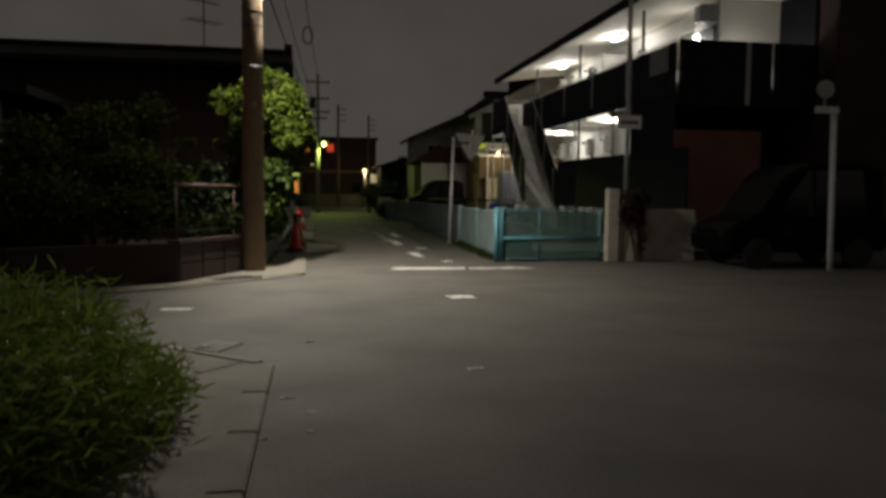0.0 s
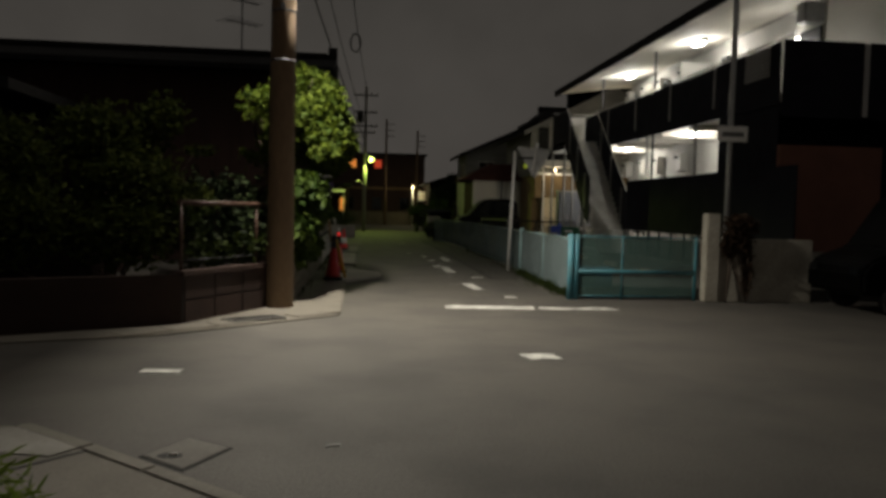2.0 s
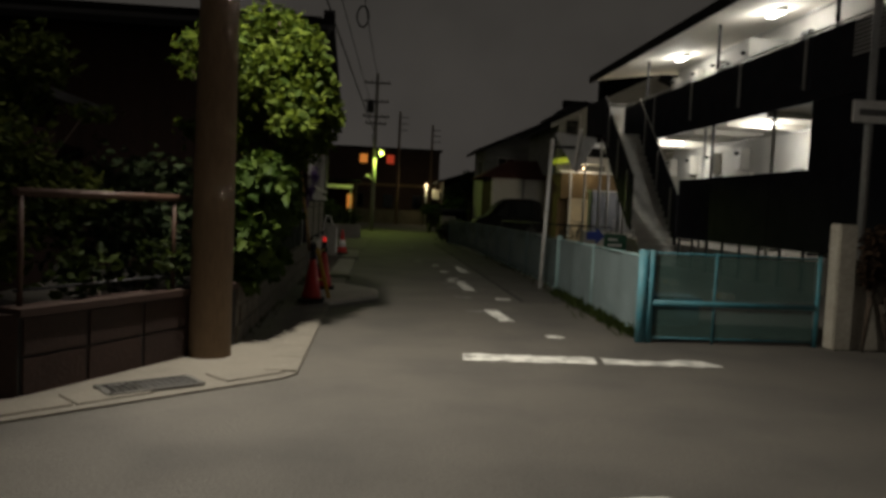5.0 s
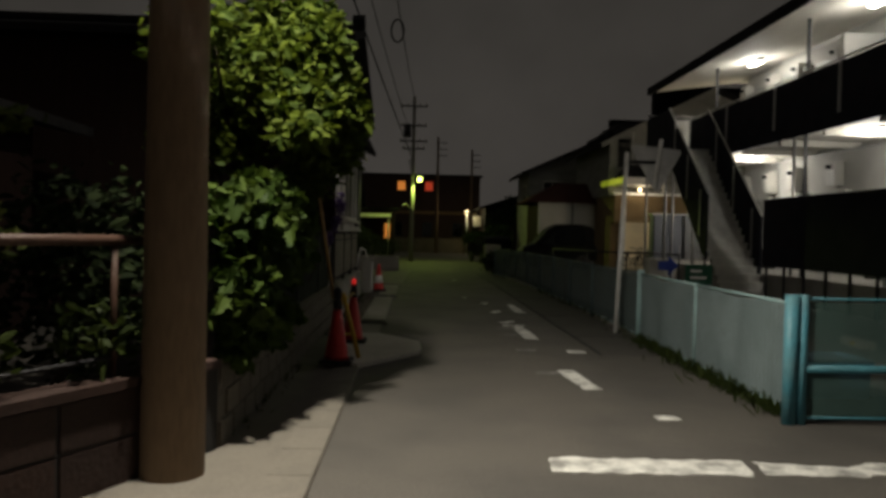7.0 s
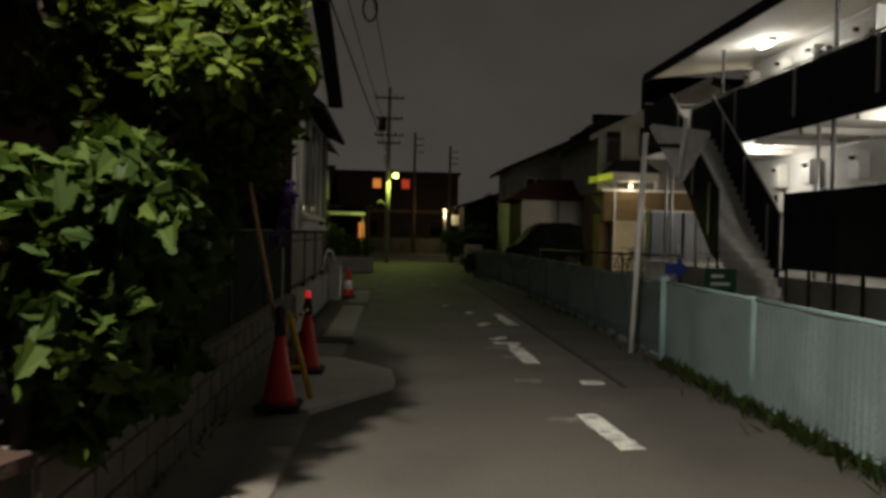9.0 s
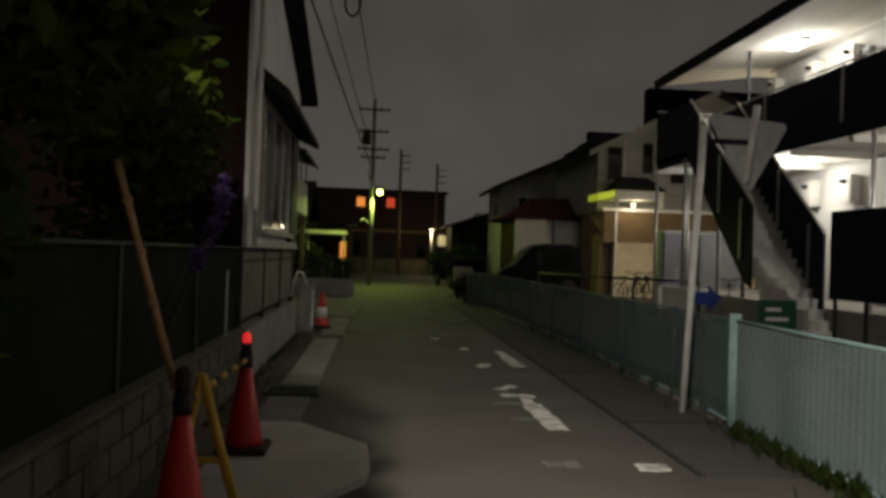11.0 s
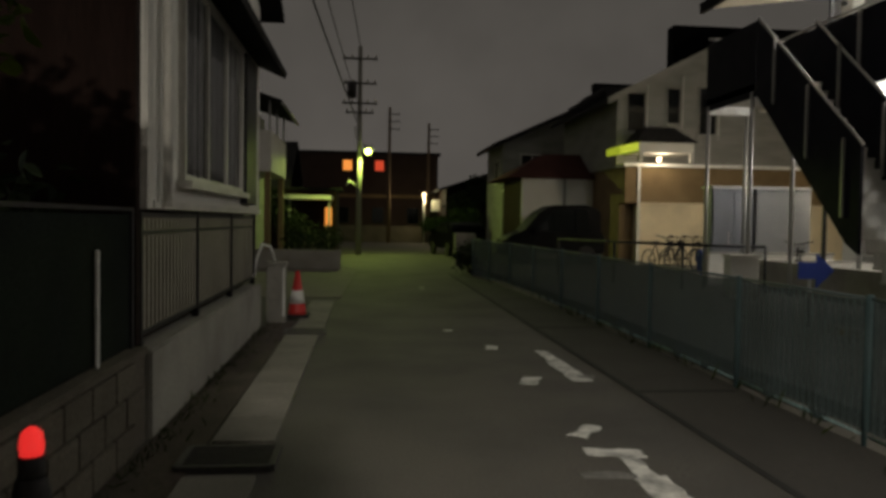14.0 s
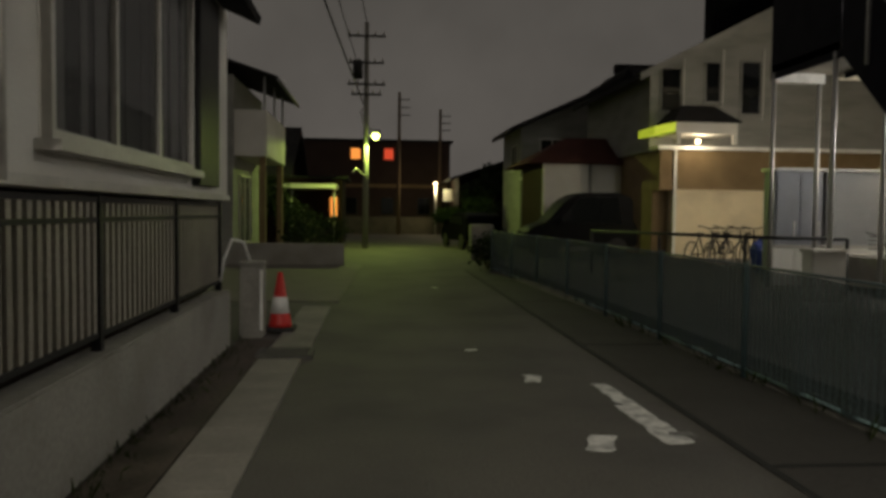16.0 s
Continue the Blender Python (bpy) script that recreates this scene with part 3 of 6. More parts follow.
for f in (0.02, 0.68):
    c = r0.lerp(r1, f)
    part("post", tube(B(), c + Vector((0, 0, 0.62)), c + Vector((0, 0, 1.50)), 0.022), BROWN_METAL, railing)
part("low_rail", tube(B(), r0 + Vector((0, 0, 0.78)), r1 + Vector((0, 0, 0.78)), 0.012), BLACK_METAL, railing)

# ---- street wall on the garden side ----
wall_street = solid("wall_street", box(B(), -1.14, -0.975, 14.45, 22.75, 0, 0.60), BLOCK, "concrete block wall along the street", "wall", "structure")
blk_me = mesh_of("block", box(B(), -0.012, 0.02, -0.193, 0.193, -0.094, 0.094, 0.006), BLOCK)
for row in range(3):
    for k in range(21):
        y = 14.68 + 0.4 * k + (0.2 if row % 2 else 0)
        if y < 22.5:
            piece("block", blk_me, wall_street, pose(-0.972, y, 0.1 + 0.2 * row))
part("coping", box(B(), -1.16, -0.95, 14.45, 22.75, 0.60, 0.65, 0.01), BLOCK, wall_street)
wall_render = solid("wall_house", box(B(), -1.15, -0.93, 22.752, 28.3, 0, 0.62, 0.015), CONCRETE, "plain rendered low wall before the house", "wall", "structure")
dark_fence = thing("garden_fence", (-1.05, 18.5, 0.65), "dark mesh fence panel on the block wall", "fence")
for k in range(4):
    part("panel", box(B(), -1.075, -1.045, 14.6 + 2.03 * k, 16.57 + 2.03 * k, 0.66, 1.54), DARK_NET, dark_fence)
for k in range(5):
    part("post", box(B(), -1.09, -1.03, 14.52 + 2.03 * k, 14.58 + 2.03 * k, 0.65, 1.56), BLACK_METAL, dark_fence)
part("rail", box(B(), -1.09, -1.03, 14.5, 22.7, 1.56, 1.585), BLACK_METAL, dark_fence)
for sy, top in ((21.95, 1.33),):
    slat = thing("white_slat", (-1.02, sy, 0.651), "white plastic slat leaning on the dark fence", "slat")
    part("strip", box(B(), -1.025, -1.012, sy - 0.022, sy + 0.022, 0.651, top, 0.003), CONE_WHITE, slat)
picket = thing("picket_fence", (-1.04, 25.5, 0.62), "black metal picket fence on a low rendered wall", "fence")
for z0, z1 in ((0.70, 0.735), (1.40, 1.43), (1.52, 1.555)):
    part("rail", box(B(), -1.065, -1.025, 22.8, 28.25, z0, z1), BLACK_METAL, picket)
for k in range(4):
    part("post", box(B(), -1.075, -1.015, 22.8 + 1.8 * k, 22.86 + 1.8 * k, 0.62, 1.57), BLACK_METAL, picket)
pk_me = mesh_of("picket", box(B(), -0.012, 0.012, -0.027, 0.027, 0.70, 1.53), PICKET)
for k in range(49):
    piece("picket", pk_me, picket, pose(-1.045, 22.95 + 0.108 * k, 0))


# ---- houses ----
def window_unit(parent, x, y, z, w, h, axis, glass=GLASS, frame=FRAME_WHITE, panes=2, behind=CURTAIN, depth=0.10, out=1):
    """A framed window; axis 'x': it lies in a plane of constant x and looks along x by out."""
    def bx(u0, u1, z0, z1, d0, d1):
        d0, d1 = sorted((d0 * out, d1 * out))
        return box(B(), x + d0, x + d1, y + u0, y + u1, z + z0, z + z1) if axis == "x" else box(B(), x + u0, x + u1, y + d0, y + d1, z + z0, z + z1)
    f = 0.05
    win = part("window", bx(0, w, 0, f, -0.02, 0.06), frame, parent)
    part("frame", bx(0, w, h - f, h, -0.02, 0.06), frame, win)
    part("frame", bx(0, f, f, h - f, -0.02, 0.06), frame, win)
    part("frame", bx(w - f, w, f, h - f, -0.02, 0.06), frame, win)
    part("sill", bx(-0.06, w + 0.06, -0.06, -0.002, 0.0, depth), frame, win)
    for i in range(panes):
        a, b2 = f + (w - 2 * f) * i / panes, f + (w - 2 * f) * (i + 1) / panes
        o = 0.012 * (i % 2)
        part("pane", bx(a + 0.02, b2 - 0.02, f + 0.02, h - f - 0.02, 0.012 + o, 0.018 + o), glass, win)
        if i:
            part("mullion", bx(a - 0.025, a + 0.025, f, h - f, 0.0, 0.05), frame, win)
    if behind:
        n = 26
        b = B()
        for k in range(n):
            u0, u1 = f + (w - 2 * f) * k / n, f + (w - 2 * f) * (k + 1) / n
            if axis == "x":
                e = 0.012 * math.sin(k * 1.9)
                box(b, x + min(0.002 * out, (0.004 + e) * out), x + max(0.002 * out, (0.004 + abs(e)) * out), y + u0, y + u1, z + f, z + h - f)
            else:
                box(b, x + u0, x + u1, y + min(0.001 * out, 0.004 * out), y + max(0.001 * out, 0.004 * out), z + f, z + h - f)
        part("curtain", b, behind, win)
    return win


def gable_roof(parent, x0, x1, y0, y1, eave, ridge, over, material, along="y", thick=0.14, name="roof"):
    b = B()
    if along == "y":
        xm = (x0 + x1) / 2
        rise = (ridge - eave) / (xm - x0)
        for s in (-1, 1):
            xe = x0 - over if s < 0 else x1 + over
            ze = eave - rise * over
            a = [(xe, y0 - over, ze), (xm, y0 - over, ridge), (xm, y1 + over, ridge), (xe, y1 + over, ze)]
            slab_between(b, a, [(p[0], p[1], p[2] + thick) for p in a])
    else:
        ym = (y0 + y1) / 2
        rise = (ridge - eave) / (ym - y0)
        for s in (-1, 1):
            ye = y0 - over if s < 0 else y1 + over
            ze = eave - rise * over
            a = [(x0 - over, ye, ze), (x0 - over, ym, ridge), (x1 + over, ym, ridge), (x1 + over, ye, ze)]
            slab_between(b, a, [(p[0], p[1], p[2] + thick) for p in a])
    return part(name, b, material, parent)


def gable_wall(x0, x1, y0, y1, z0, eave, ridge, along="y"):
    b = B()
    if along == "y":
        prof = [(x0, z0), (x1, z0), (x1, eave), ((x0 + x1) / 2, ridge - 0.02), (x0, eave)]
        slab_between(b, [(x, y0, z) for x, z in prof], [(x, y1, z) for x, z in prof])
    else:
        prof = [(y0, z0), (y1, z0), (y1, eave), ((y0 + y1) / 2, ridge - 0.02), (y0, eave)]
        slab_between(b, [(x0, y, z) for y, z in prof], [(x1, y, z) for y, z in prof])
    return b


# the pale house with the large window by the street
house = thing("house", (-5, 26, 0), "pale two-storey house with a large street window", "house")
GP = [(22.8, 1.58), (28.5, 1.58), (28.5, 4.5), (24.7, 5.52), (22.8, 5.02)]
part("wall", slab_between(B(), [(-1.35, y, z) for y, z in GP], [(-1.0, y, z) for y, z in GP]), WALL_WHITE, house, "pale rendered wall")
# body and end wall much darker than the white street wall
part("wall", box(B(), -11.5, -1.36, 22.9, 28.5, 0, 4.5), WALL_DARK, house, "near-black wooden wall")
part("wall", box(B(), -11.5, -1.02, 22.70, 22.79, 0.66, 4.95), WALL_DARK, house, "near-black wooden wall")
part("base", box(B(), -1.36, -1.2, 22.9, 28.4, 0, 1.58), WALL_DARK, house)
RP = [(22.35, 5.02), (24.7, 5.66), (28.85, 4.48), (28.85, 4.36), (24.7, 5.54), (22.35, 4.88)]
part("roof", slab_between(B(), [(-11.9, y, z) for y, z in RP], [(-0.70, y, z) for y, z in RP]), ROOF, house)
part("ridge_cap", box(B(), -11.9, -0.95, 24.58, 24.82, 5.62, 5.80, 0.04), ROOF, house)
part("ridge_end", slab_between(B(), [(-0.95, 24.5, 5.5), (-0.95, 24.9, 5.5), (-0.95, 24.86, 5.86), (-0.95, 24.7, 5.98), (-0.95, 24.54, 5.86)], [(-0.70, 24.5, 5.5), (-0.70, 24.9, 5.5), (-0.70, 24.86, 5.86), (-0.70, 24.7, 5.98), (-0.70, 24.54, 5.86)]), ROOF, house, "dark end tile of the ridge")
window_unit(house, -1.0, 23.75, 1.82, 2.95, 1.70, "x", panes=3, depth=0.13)
part("shutter_box", box(B(), -0.998, -0.92, 26.84, 27.68, 1.70, 3.5, 0.01), BLACK_METAL, house, "dark shutter housing")
b = B()
slab_between(b, [(-1.0, 23.3, 3.62), (-0.62, 23.3, 3.46), (-0.62, 28.3, 3.46), (-1.0, 28.3, 3.62)], [(-1.0, 23.3, 3.85), (-0.6, 23.3, 3.54), (-0.6, 28.3, 3.54), (-1.0, 28.3, 3.85)])
part("window_hood", b, ROOF, house, "dark sheet hood over the window")
part("corner_trim", box(B(), -0.998, -0.975, 22.80, 22.95, 1.58, 4.9), FRAME_WHITE, house)
part("downpipe", tube(B(), (-0.94, 23.2, 1.6), (-0.94, 23.2, 5.0), 0.035), FRAME_WHITE, house)
part("bottom_trim", box(B(), -0.998, -0.97, 22.96, 28.5, 1.585, 1.64), FRAME_WHITE, house)

# roof antenna on the ridge
aerial = thing("tv_antenna", (-3.35, 24.7, 5.79), "thin rooftop television antenna on a mast", "antenna")
part("mast", tube(B(), (-3.35, 24.7, 5.79), (-3.35, 24.7, 7.5), 0.02, seg=8), BLACK_METAL, aerial)
for az, n_el, span in ((6.55, 7, 0.42), (7.15, 9, 0.30)):
    bo = part("boom", tube(B(), (-3.75, 24.35, az), (-2.95, 25.05, az), 0.013, seg=6), BLACK_METAL, aerial)
    for k in range(n_el):
        f = k / (n_el - 1)
        cx, cy, h = -3.75 + 0.8 * f, 24.35 + 0.7 * f, span * (1.1 - 0.5 * f)
        part("element", tube(B(), (cx - 0.66 * h, cy + 0.75 * h, az + 0.012), (cx + 0.66 * h, cy - 0.75 * h, az + 0.012), 0.008, seg=5), BLACK_METAL, bo)

# the house behind the corner garden
house = thing("house", (-9, 17, 0), "dark old wooden house behind garden shrubs", "house")
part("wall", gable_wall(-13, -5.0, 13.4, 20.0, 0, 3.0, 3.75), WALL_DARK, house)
gable_roof(house, -13, -5.0, 13.4, 20.0, 3.0, 3.75, 0.6, ROOF)
window_unit(house, -6.55, 13.4, 1.55, 1.55, 1.25, "y", out=-1, panes=2, behind=CURTAIN_LIT)

# the house with the balcony
house = thing("house", (-5, 44, 0), "two-storey house with a street balcony and open roof", "house")
part("wall", box(B(), -9, -3.3, 41.5, 47.0, 0, 5.2), WALL_GREY, house)
part("balcony", box(B(), -3.3, -2.40, 41.62, 46.0, 2.98, 4.26, 0.02), WALL_WHITE, house, "pale balcony parapet")
part("pillar", box(B(), -2.62, -2.44, 41.7, 41.88, 0, 2.98), WALL_BROWN, house)
part("pillar", box(B(), -2.62, -2.44, 45.6, 45.78, 0, 2.98), WALL_BROWN, house)
for k in range(3):
    part("balcony_post", box(B(), -2.50, -2.44, 41.7 + 2.05 * k, 41.76 + 2.05 * k, 4.26, 5.25), STEEL, house)
b = B()
slab_between(b, [(-9.2, 41.2, 7.4), (-2.05, 41.2, 5.05), (-2.05, 46.6, 5.05), (-9.2, 46.6, 7.4)], [(-9.2, 41.2, 7.5), (-2.05, 41.2, 5.13), (-2.05, 46.6, 5.13), (-9.2, 46.6, 7.5)])
part("roof", b, ROOF, house)
part("gutter", tube(B(), (-2.03, 41.2, 5.04), (-2.03, 46.6, 5.04), 0.05), STEEL, house)
window_unit(house, -3.3, 42.4, 0.5, 1.8, 2.0, "x", panes=2)
solid("wall_low", box(B(), -6.5, -0.22, 40.9, 41.05, 0, 0.60, 0.01), CONCRETE, "low concrete wall across the driveway's end", "wall", "structure")


# ---- blue fence on the parking side ----
FENCE = [(3.80, 15.6), (3.86, 18.2), (3.93, 20.75), (4.0, 22.4), (4.01, 24.3), (4.03, 26.6), (4.02, 28.7), (4.0, 30.8), (3.95, 32.9), (3.86, 35.0), (3.72, 37.1), (3.58, 39.2)]


def draped_net(p, q, z0, z1, seed, nu=22, nv=8):
    """A thin hanging net with slack folds between two posts."""
    rng = random.Random(seed)
    ph, k1, k2 = rng.uniform(0, 6), rng.uniform(2.2, 3.6), rng.uniform(5, 8)
    b, grid = B(), []
    for side in (0.0, 0.005):
        rows = []
        for j in range(nv + 1):
            v = j / nv
            row = []
            for i in range(nu + 1):
                u = i / nu
                hang = math.sin(math.pi * u)
                fold = 0.022 * math.sin(2 * math.pi * k1 * u + ph) + 0.010 * math.sin(2 * math.pi * k2 * u + 2 * ph + 2.5 * v)
                x = p[0] + (q[0] - p[0]) * u + fold * (0.35 + 0.65 * (1 - v)) * hang + side
                z = z0 + (z1 - z0 - 0.025 * hang * v * (1 + 0.6 * math.sin(9 * u + ph))) * v
                row.append(b.verts.new((x, p[1] + (q[1] - p[1]) * u, z)))
            rows.append(row)
        grid.append(rows)
    for s, rows in enumerate(grid):
        for j in range(nv):
            for i in range(nu):
                f = (rows[j][i], rows[j][i + 1], rows[j + 1][i + 1], rows[j + 1][i])
                b.faces.new(f if s else f[::-1]).smooth = True
    return b


fence = thing("mesh_fence", (4, 27, 0), "pale blue mesh fence on steel posts", "fence")
# posts from the fourth on, and nets past y = 20, take darker colours
for k, (x, y) in enumerate(FENCE):
    r = 0.055 if k == 2 else 0.028
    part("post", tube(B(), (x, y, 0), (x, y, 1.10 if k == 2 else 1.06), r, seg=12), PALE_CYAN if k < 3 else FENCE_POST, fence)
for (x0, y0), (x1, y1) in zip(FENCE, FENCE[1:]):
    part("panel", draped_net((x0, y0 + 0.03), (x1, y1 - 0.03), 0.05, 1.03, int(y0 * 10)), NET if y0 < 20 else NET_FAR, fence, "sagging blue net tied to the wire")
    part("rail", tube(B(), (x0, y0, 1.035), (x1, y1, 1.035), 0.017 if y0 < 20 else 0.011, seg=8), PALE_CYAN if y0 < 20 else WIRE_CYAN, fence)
    wires = B()
    n = int((y1 - y0) / 0.085)
    for i in range(n):
        pts = []
        for j in range(17):
            f = (i + (0.5 if j % 2 else 0.0) + 0.25) / n
            pts.append((x0 + (x1 - x0) * f - 0.03, y0 + (y1 - y0) * f, 0.08 + 0.95 * j / 16))
        path_tube(wires, pts, 0.0022, 3)
        pts = [(p[0] - 0.002, p[1] - (0.5 if k % 2 else -0.5) * (y1 - y0) / n, p[2]) for k, p in enumerate(pts)]
        path_tube(wires, pts, 0.0022, 3)
    tagged(part("wire_mesh", wires, WIRE_CYAN, fence), kind="stuff")
    part("low_rail", tube(B(), (x0, y0, 0.075), (x1, y1, 0.075), 0.014), PALE_CYAN, fence)
solid("kerb", prism(B(), [(3.86, 15.6), (4.06, 26.0), (4.02, 31), (3.62, 39.3), (3.76, 39.3), (4.16, 31), (4.20, 26.0), (4.0, 15.6)], -0.02, 0.10), CONCRETE, "low concrete footing under the blue fence", "kerb", "structure")

gate = thing("gate", (4.8, 15.5, 0), "bright blue tubular gate with green mesh", "gate")
for gx, r, paint in ((3.70, 0.06, CYAN), (3.80, 0.045, CYAN), (4.62, 0.014, GATE_BAR), (5.95, 0.03, GATE_BAR)):
    part("post", tube(B(), (gx, 15.5, 0), (gx, 15.5, 1.13), r, seg=12), paint, gate)
for gz, r in ((1.10, 0.013), (0.49, 0.036), (0.06, 0.010)):
    part("bar", tube(B(), (3.72, 15.5, gz), (5.93, 15.5, gz), r), GATE_BAR, gate)
part("mesh_panel", box(B(), 3.76, 4.60, 15.497, 15.503, 0.54, 1.07), NET_GREEN, gate)
part("mesh_panel", box(B(), 4.64, 5.90, 15.497, 15.503, 0.54, 1.07), NET_GREEN, gate)
part("mesh_panel", box(B(), 3.76, 5.90, 15.497, 15.503, 0.08, 0.45), NET_GREEN, gate)
crate = thing("crate", (4.0, 15.95, 0.2), "blue plastic box behind the gate", "box")
part("body", box(B(), 3.88, 4.5, 15.62, 16.1, 0.2, 0.50, 0.02), BLUE_SHEET, crate)
part("lid", box(B(), 3.87, 4.52, 15.6, 16.12, 0.502, 0.55, 0.012), BLUE_SHEET, crate)

# concrete wall, dry vine and thin pole beside the gate
wall_gate = solid("wall_gate", box(B(), 6.40, 8.05, 15.35, 15.5, 0, 1.12, 0.015), PALE_CONCRETE, "stained concrete wall beside the gate", "wall", "structure")
part("pier", box(B(), 6.06, 6.30, 15.3, 15.52, 0, 1.55, 0.015), PALE_CONCRETE, wall_gate)
part("wall_piece", box(B(), 6.302, 6.398, 15.36, 15.49, 0, 1.09), PALE_CONCRETE, wall_gate)
pole = thing("sign_pole", (6.62, 15.75, 0.2), "thin steel pole with a white board", "pole")
part("pole", tube(B(), (6.62, 15.75, 0.2), (6.62, 15.75, 6.2), 0.055, 0.045, 12), STEEL, pole)
part("board", box(B(), 6.34, 6.90, 15.66, 15.69, 2.84, 3.12, 0.006), WHITE_STEEL, pole)
part("text_bar", box(B(), 6.42, 6.82, 15.654, 15.6595, 2.93, 3.01), GREY_BOX, pole)
part("bracket", box(B(), 6.56, 6.68, 15.69, 15.76, 2.92, 3.04), STEEL, pole)

# stop sign, seen from behind
sign = thing("stop_sign", (3.72, 21.5, 0), "triangular road sign on a leaning white pole", "road sign")
part("pole", tube(B(), (3.77, 21.55, 0), (3.82, 21.34, 2.98), 0.036, 0.036, 14), WHITE_STEEL, sign)
b = B()
ring = []
for cx, cz in ((3.92, 3.07), (4.68, 3.00), (4.33, 2.38)):
    for k in range(5):
        mid = Vector((4.31, 2.81))
        a0 = math.atan2(cz - mid.y, cx - mid.x) + (k - 2) * 0.42
        ring.append((cx + 0.05 * math.cos(a0) - 0.04 * (cx - mid.x), cz + 0.05 * math.sin(a0) - 0.04 * (cz - mid.y)))
order = sorted(ring, key=lambda p: math.atan2(p[1] - 2.81, p[0] - 4.31))
slab_between(b, [(x, 21.36, z) for x, z in order], [(x, 21.375, z) for x, z in order])
part("plate", b, GREY_SIGN, sign, "grey back of the triangular plate")
part("stiffener", tube(B(), (4.37, 21.32, 3.20), (4.27, 21.32, 2.40), 0.036, seg=12), WHITE_STEEL, sign)
part("bracket", box(B(), 3.84, 4.36, 21.335, 21.358, 2.80, 2.85), BLACK_METAL, sign)


# ---- apartment block ----
apt = thing("apartment_building", (11, 28, 0.2), "two-storey apartment block with lit open corridors", "apartment building")
part("wall", box(B(), 11.0, 17.0, 20.0, 33.4, 0.2, 6.84), APT_WALL, apt, "white rendered wall")
part("floor_slab", box(B(), 8.95, 10.998, 17.4, 33.4, 0.2, 0.80), CONCRETE, apt)
part("upper_slab", box(B(), 8.98, 10.998, 18.4, 33.4, 4.00, 4.22), SOFFIT, apt, "pale underside of the upper corridor")
part("end_slab", box(B(), 10.999, 14.5, 18.4, 19.999, 4.00, 4.22), SOFFIT, apt)
part("roof_soffit", slab_between(B(), [(8.16, 18.2, 6.44), (11.0, 18.2, 6.84), (17.5, 18.2, 6.84), (17.5, 18.2, 6.90), (11.0, 18.2, 6.90), (8.16, 18.2, 6.50)],
                                 [(8.16, 34.4, 6.44), (11.0, 34.4, 6.84), (17.5, 34.4, 6.84), (17.5, 34.4, 6.90), (11.0, 34.4, 6.90), (8.16, 34.4, 6.50)]), SOFFIT, apt, "white boarded soffit")
part("fascia", box(B(), 8.06, 8.155, 18.1, 34.5, 6.36, 6.58), ROOF, apt, "dark roof edge")
part("roof", slab_between(B(), [(8.05, 18.0, 6.585), (13.2, 18.0, 8.3), (18.0, 18.0, 6.905), (11.2, 18.0, 6.905), (8.2, 18.0, 6.52)], [(8.05, 34.55, 6.585), (13.2, 34.55, 8.3), (18.0, 34.55, 6.905), (11.2, 34.55, 6.905), (8.2, 34.55, 6.52)]), ROOF, apt)
for k in range(5):
    y0 = 18.45 + 2.9 * k
    y1 = y0 + 2.86
    part("rail_panel", box(B(), 8.99, 9.03, y0, y1, 4.05, 5.30), NAVY, apt, "dark corridor screen panel")
for k in range(2):
    part("rail_panel", box(B(), 9.04 + 2.6 * k, 11.6 + 2.6 * k, 18.34, 18.38, 3.7, 5.35), NAVY, apt)
part("edge_board", box(B(), 8.94, 8.978, 18.35, 33.0, 3.96, 4.24), NAVY, apt)
part("handrail", tube(B(), (9.0, 18.45, 5.36), (9.0, 32.9, 5.36), 0.025), ALU, apt)
for k in range(1, 6):
    part("rail_post", box(B(), 8.955, 8.988, 18.6 + 2.85 * k, 18.68 + 2.85 * k, 4.0, 5.32), ALU, apt)
for k in range(3):
    part("column", box(B(), 9.04, 9.10, 20.6 + 5.2 * k, 20.66 + 5.2 * k, 0.8, 6.56), BLACK_METAL, apt)
for k in range(3):
    part("column", tube(B(), (9.15, 22.9 + 3.6 * k, 0.8), (9.15, 22.9 + 3.6 * k, 4.0), 0.04), ALU, apt)
part("partition", box(B(), 9.02, 10.99, 19.9, 19.99, 0.8, 4.0), NAVY, apt)
# added dark sheet: keeps end lamp light off the red house's side
part("end_light_block", box(B(), 12.82, 12.86, 18.39, 19.98, 4.22, 6.83), NAVY, apt)
part("hanging_screen", box(B(), 8.985, 9.02, 18.4, 21.15, 2.5, 3.995), NAVY, apt, "dark screen hung across the corridor")
part("end_wall", box(B(), 10.99, 14.5, 19.9, 19.99, 0.2, 4.0), NAVY, apt)
part("upper_partition", box(B(), 9.9, 10.99, 25.9, 25.95, 4.22, 6.3), WALL_GREY, apt)
screen_y = [17.1, 19.6, 22.1, 24.6, 27.0]
for ya, yb in zip(screen_y, screen_y[1:]):
    part("screen", box(B(), 8.70, 8.74, ya + 0.01, yb - 0.01, 1.0, 2.58), NAVY, apt, "dark ground-floor screen panel")
for k in range(12):
    part("screen_post", box(B(), 8.745, 8.79, 17.2 + 0.88 * k, 17.25 + 0.88 * k, 0.2, 1.3), BLACK_METAL, apt)
for k in range(7):
    part("beam", box(B(), 9.0, 10.98, 18.9 + 2.0 * k, 19.0 + 2.0 * k, 3.86, 3.998), SOFFIT, apt)
part("conduit", tube(B(), (10.7, 20.1, 3.82), (10.7, 33.3, 3.82), 0.03), ALU, apt)
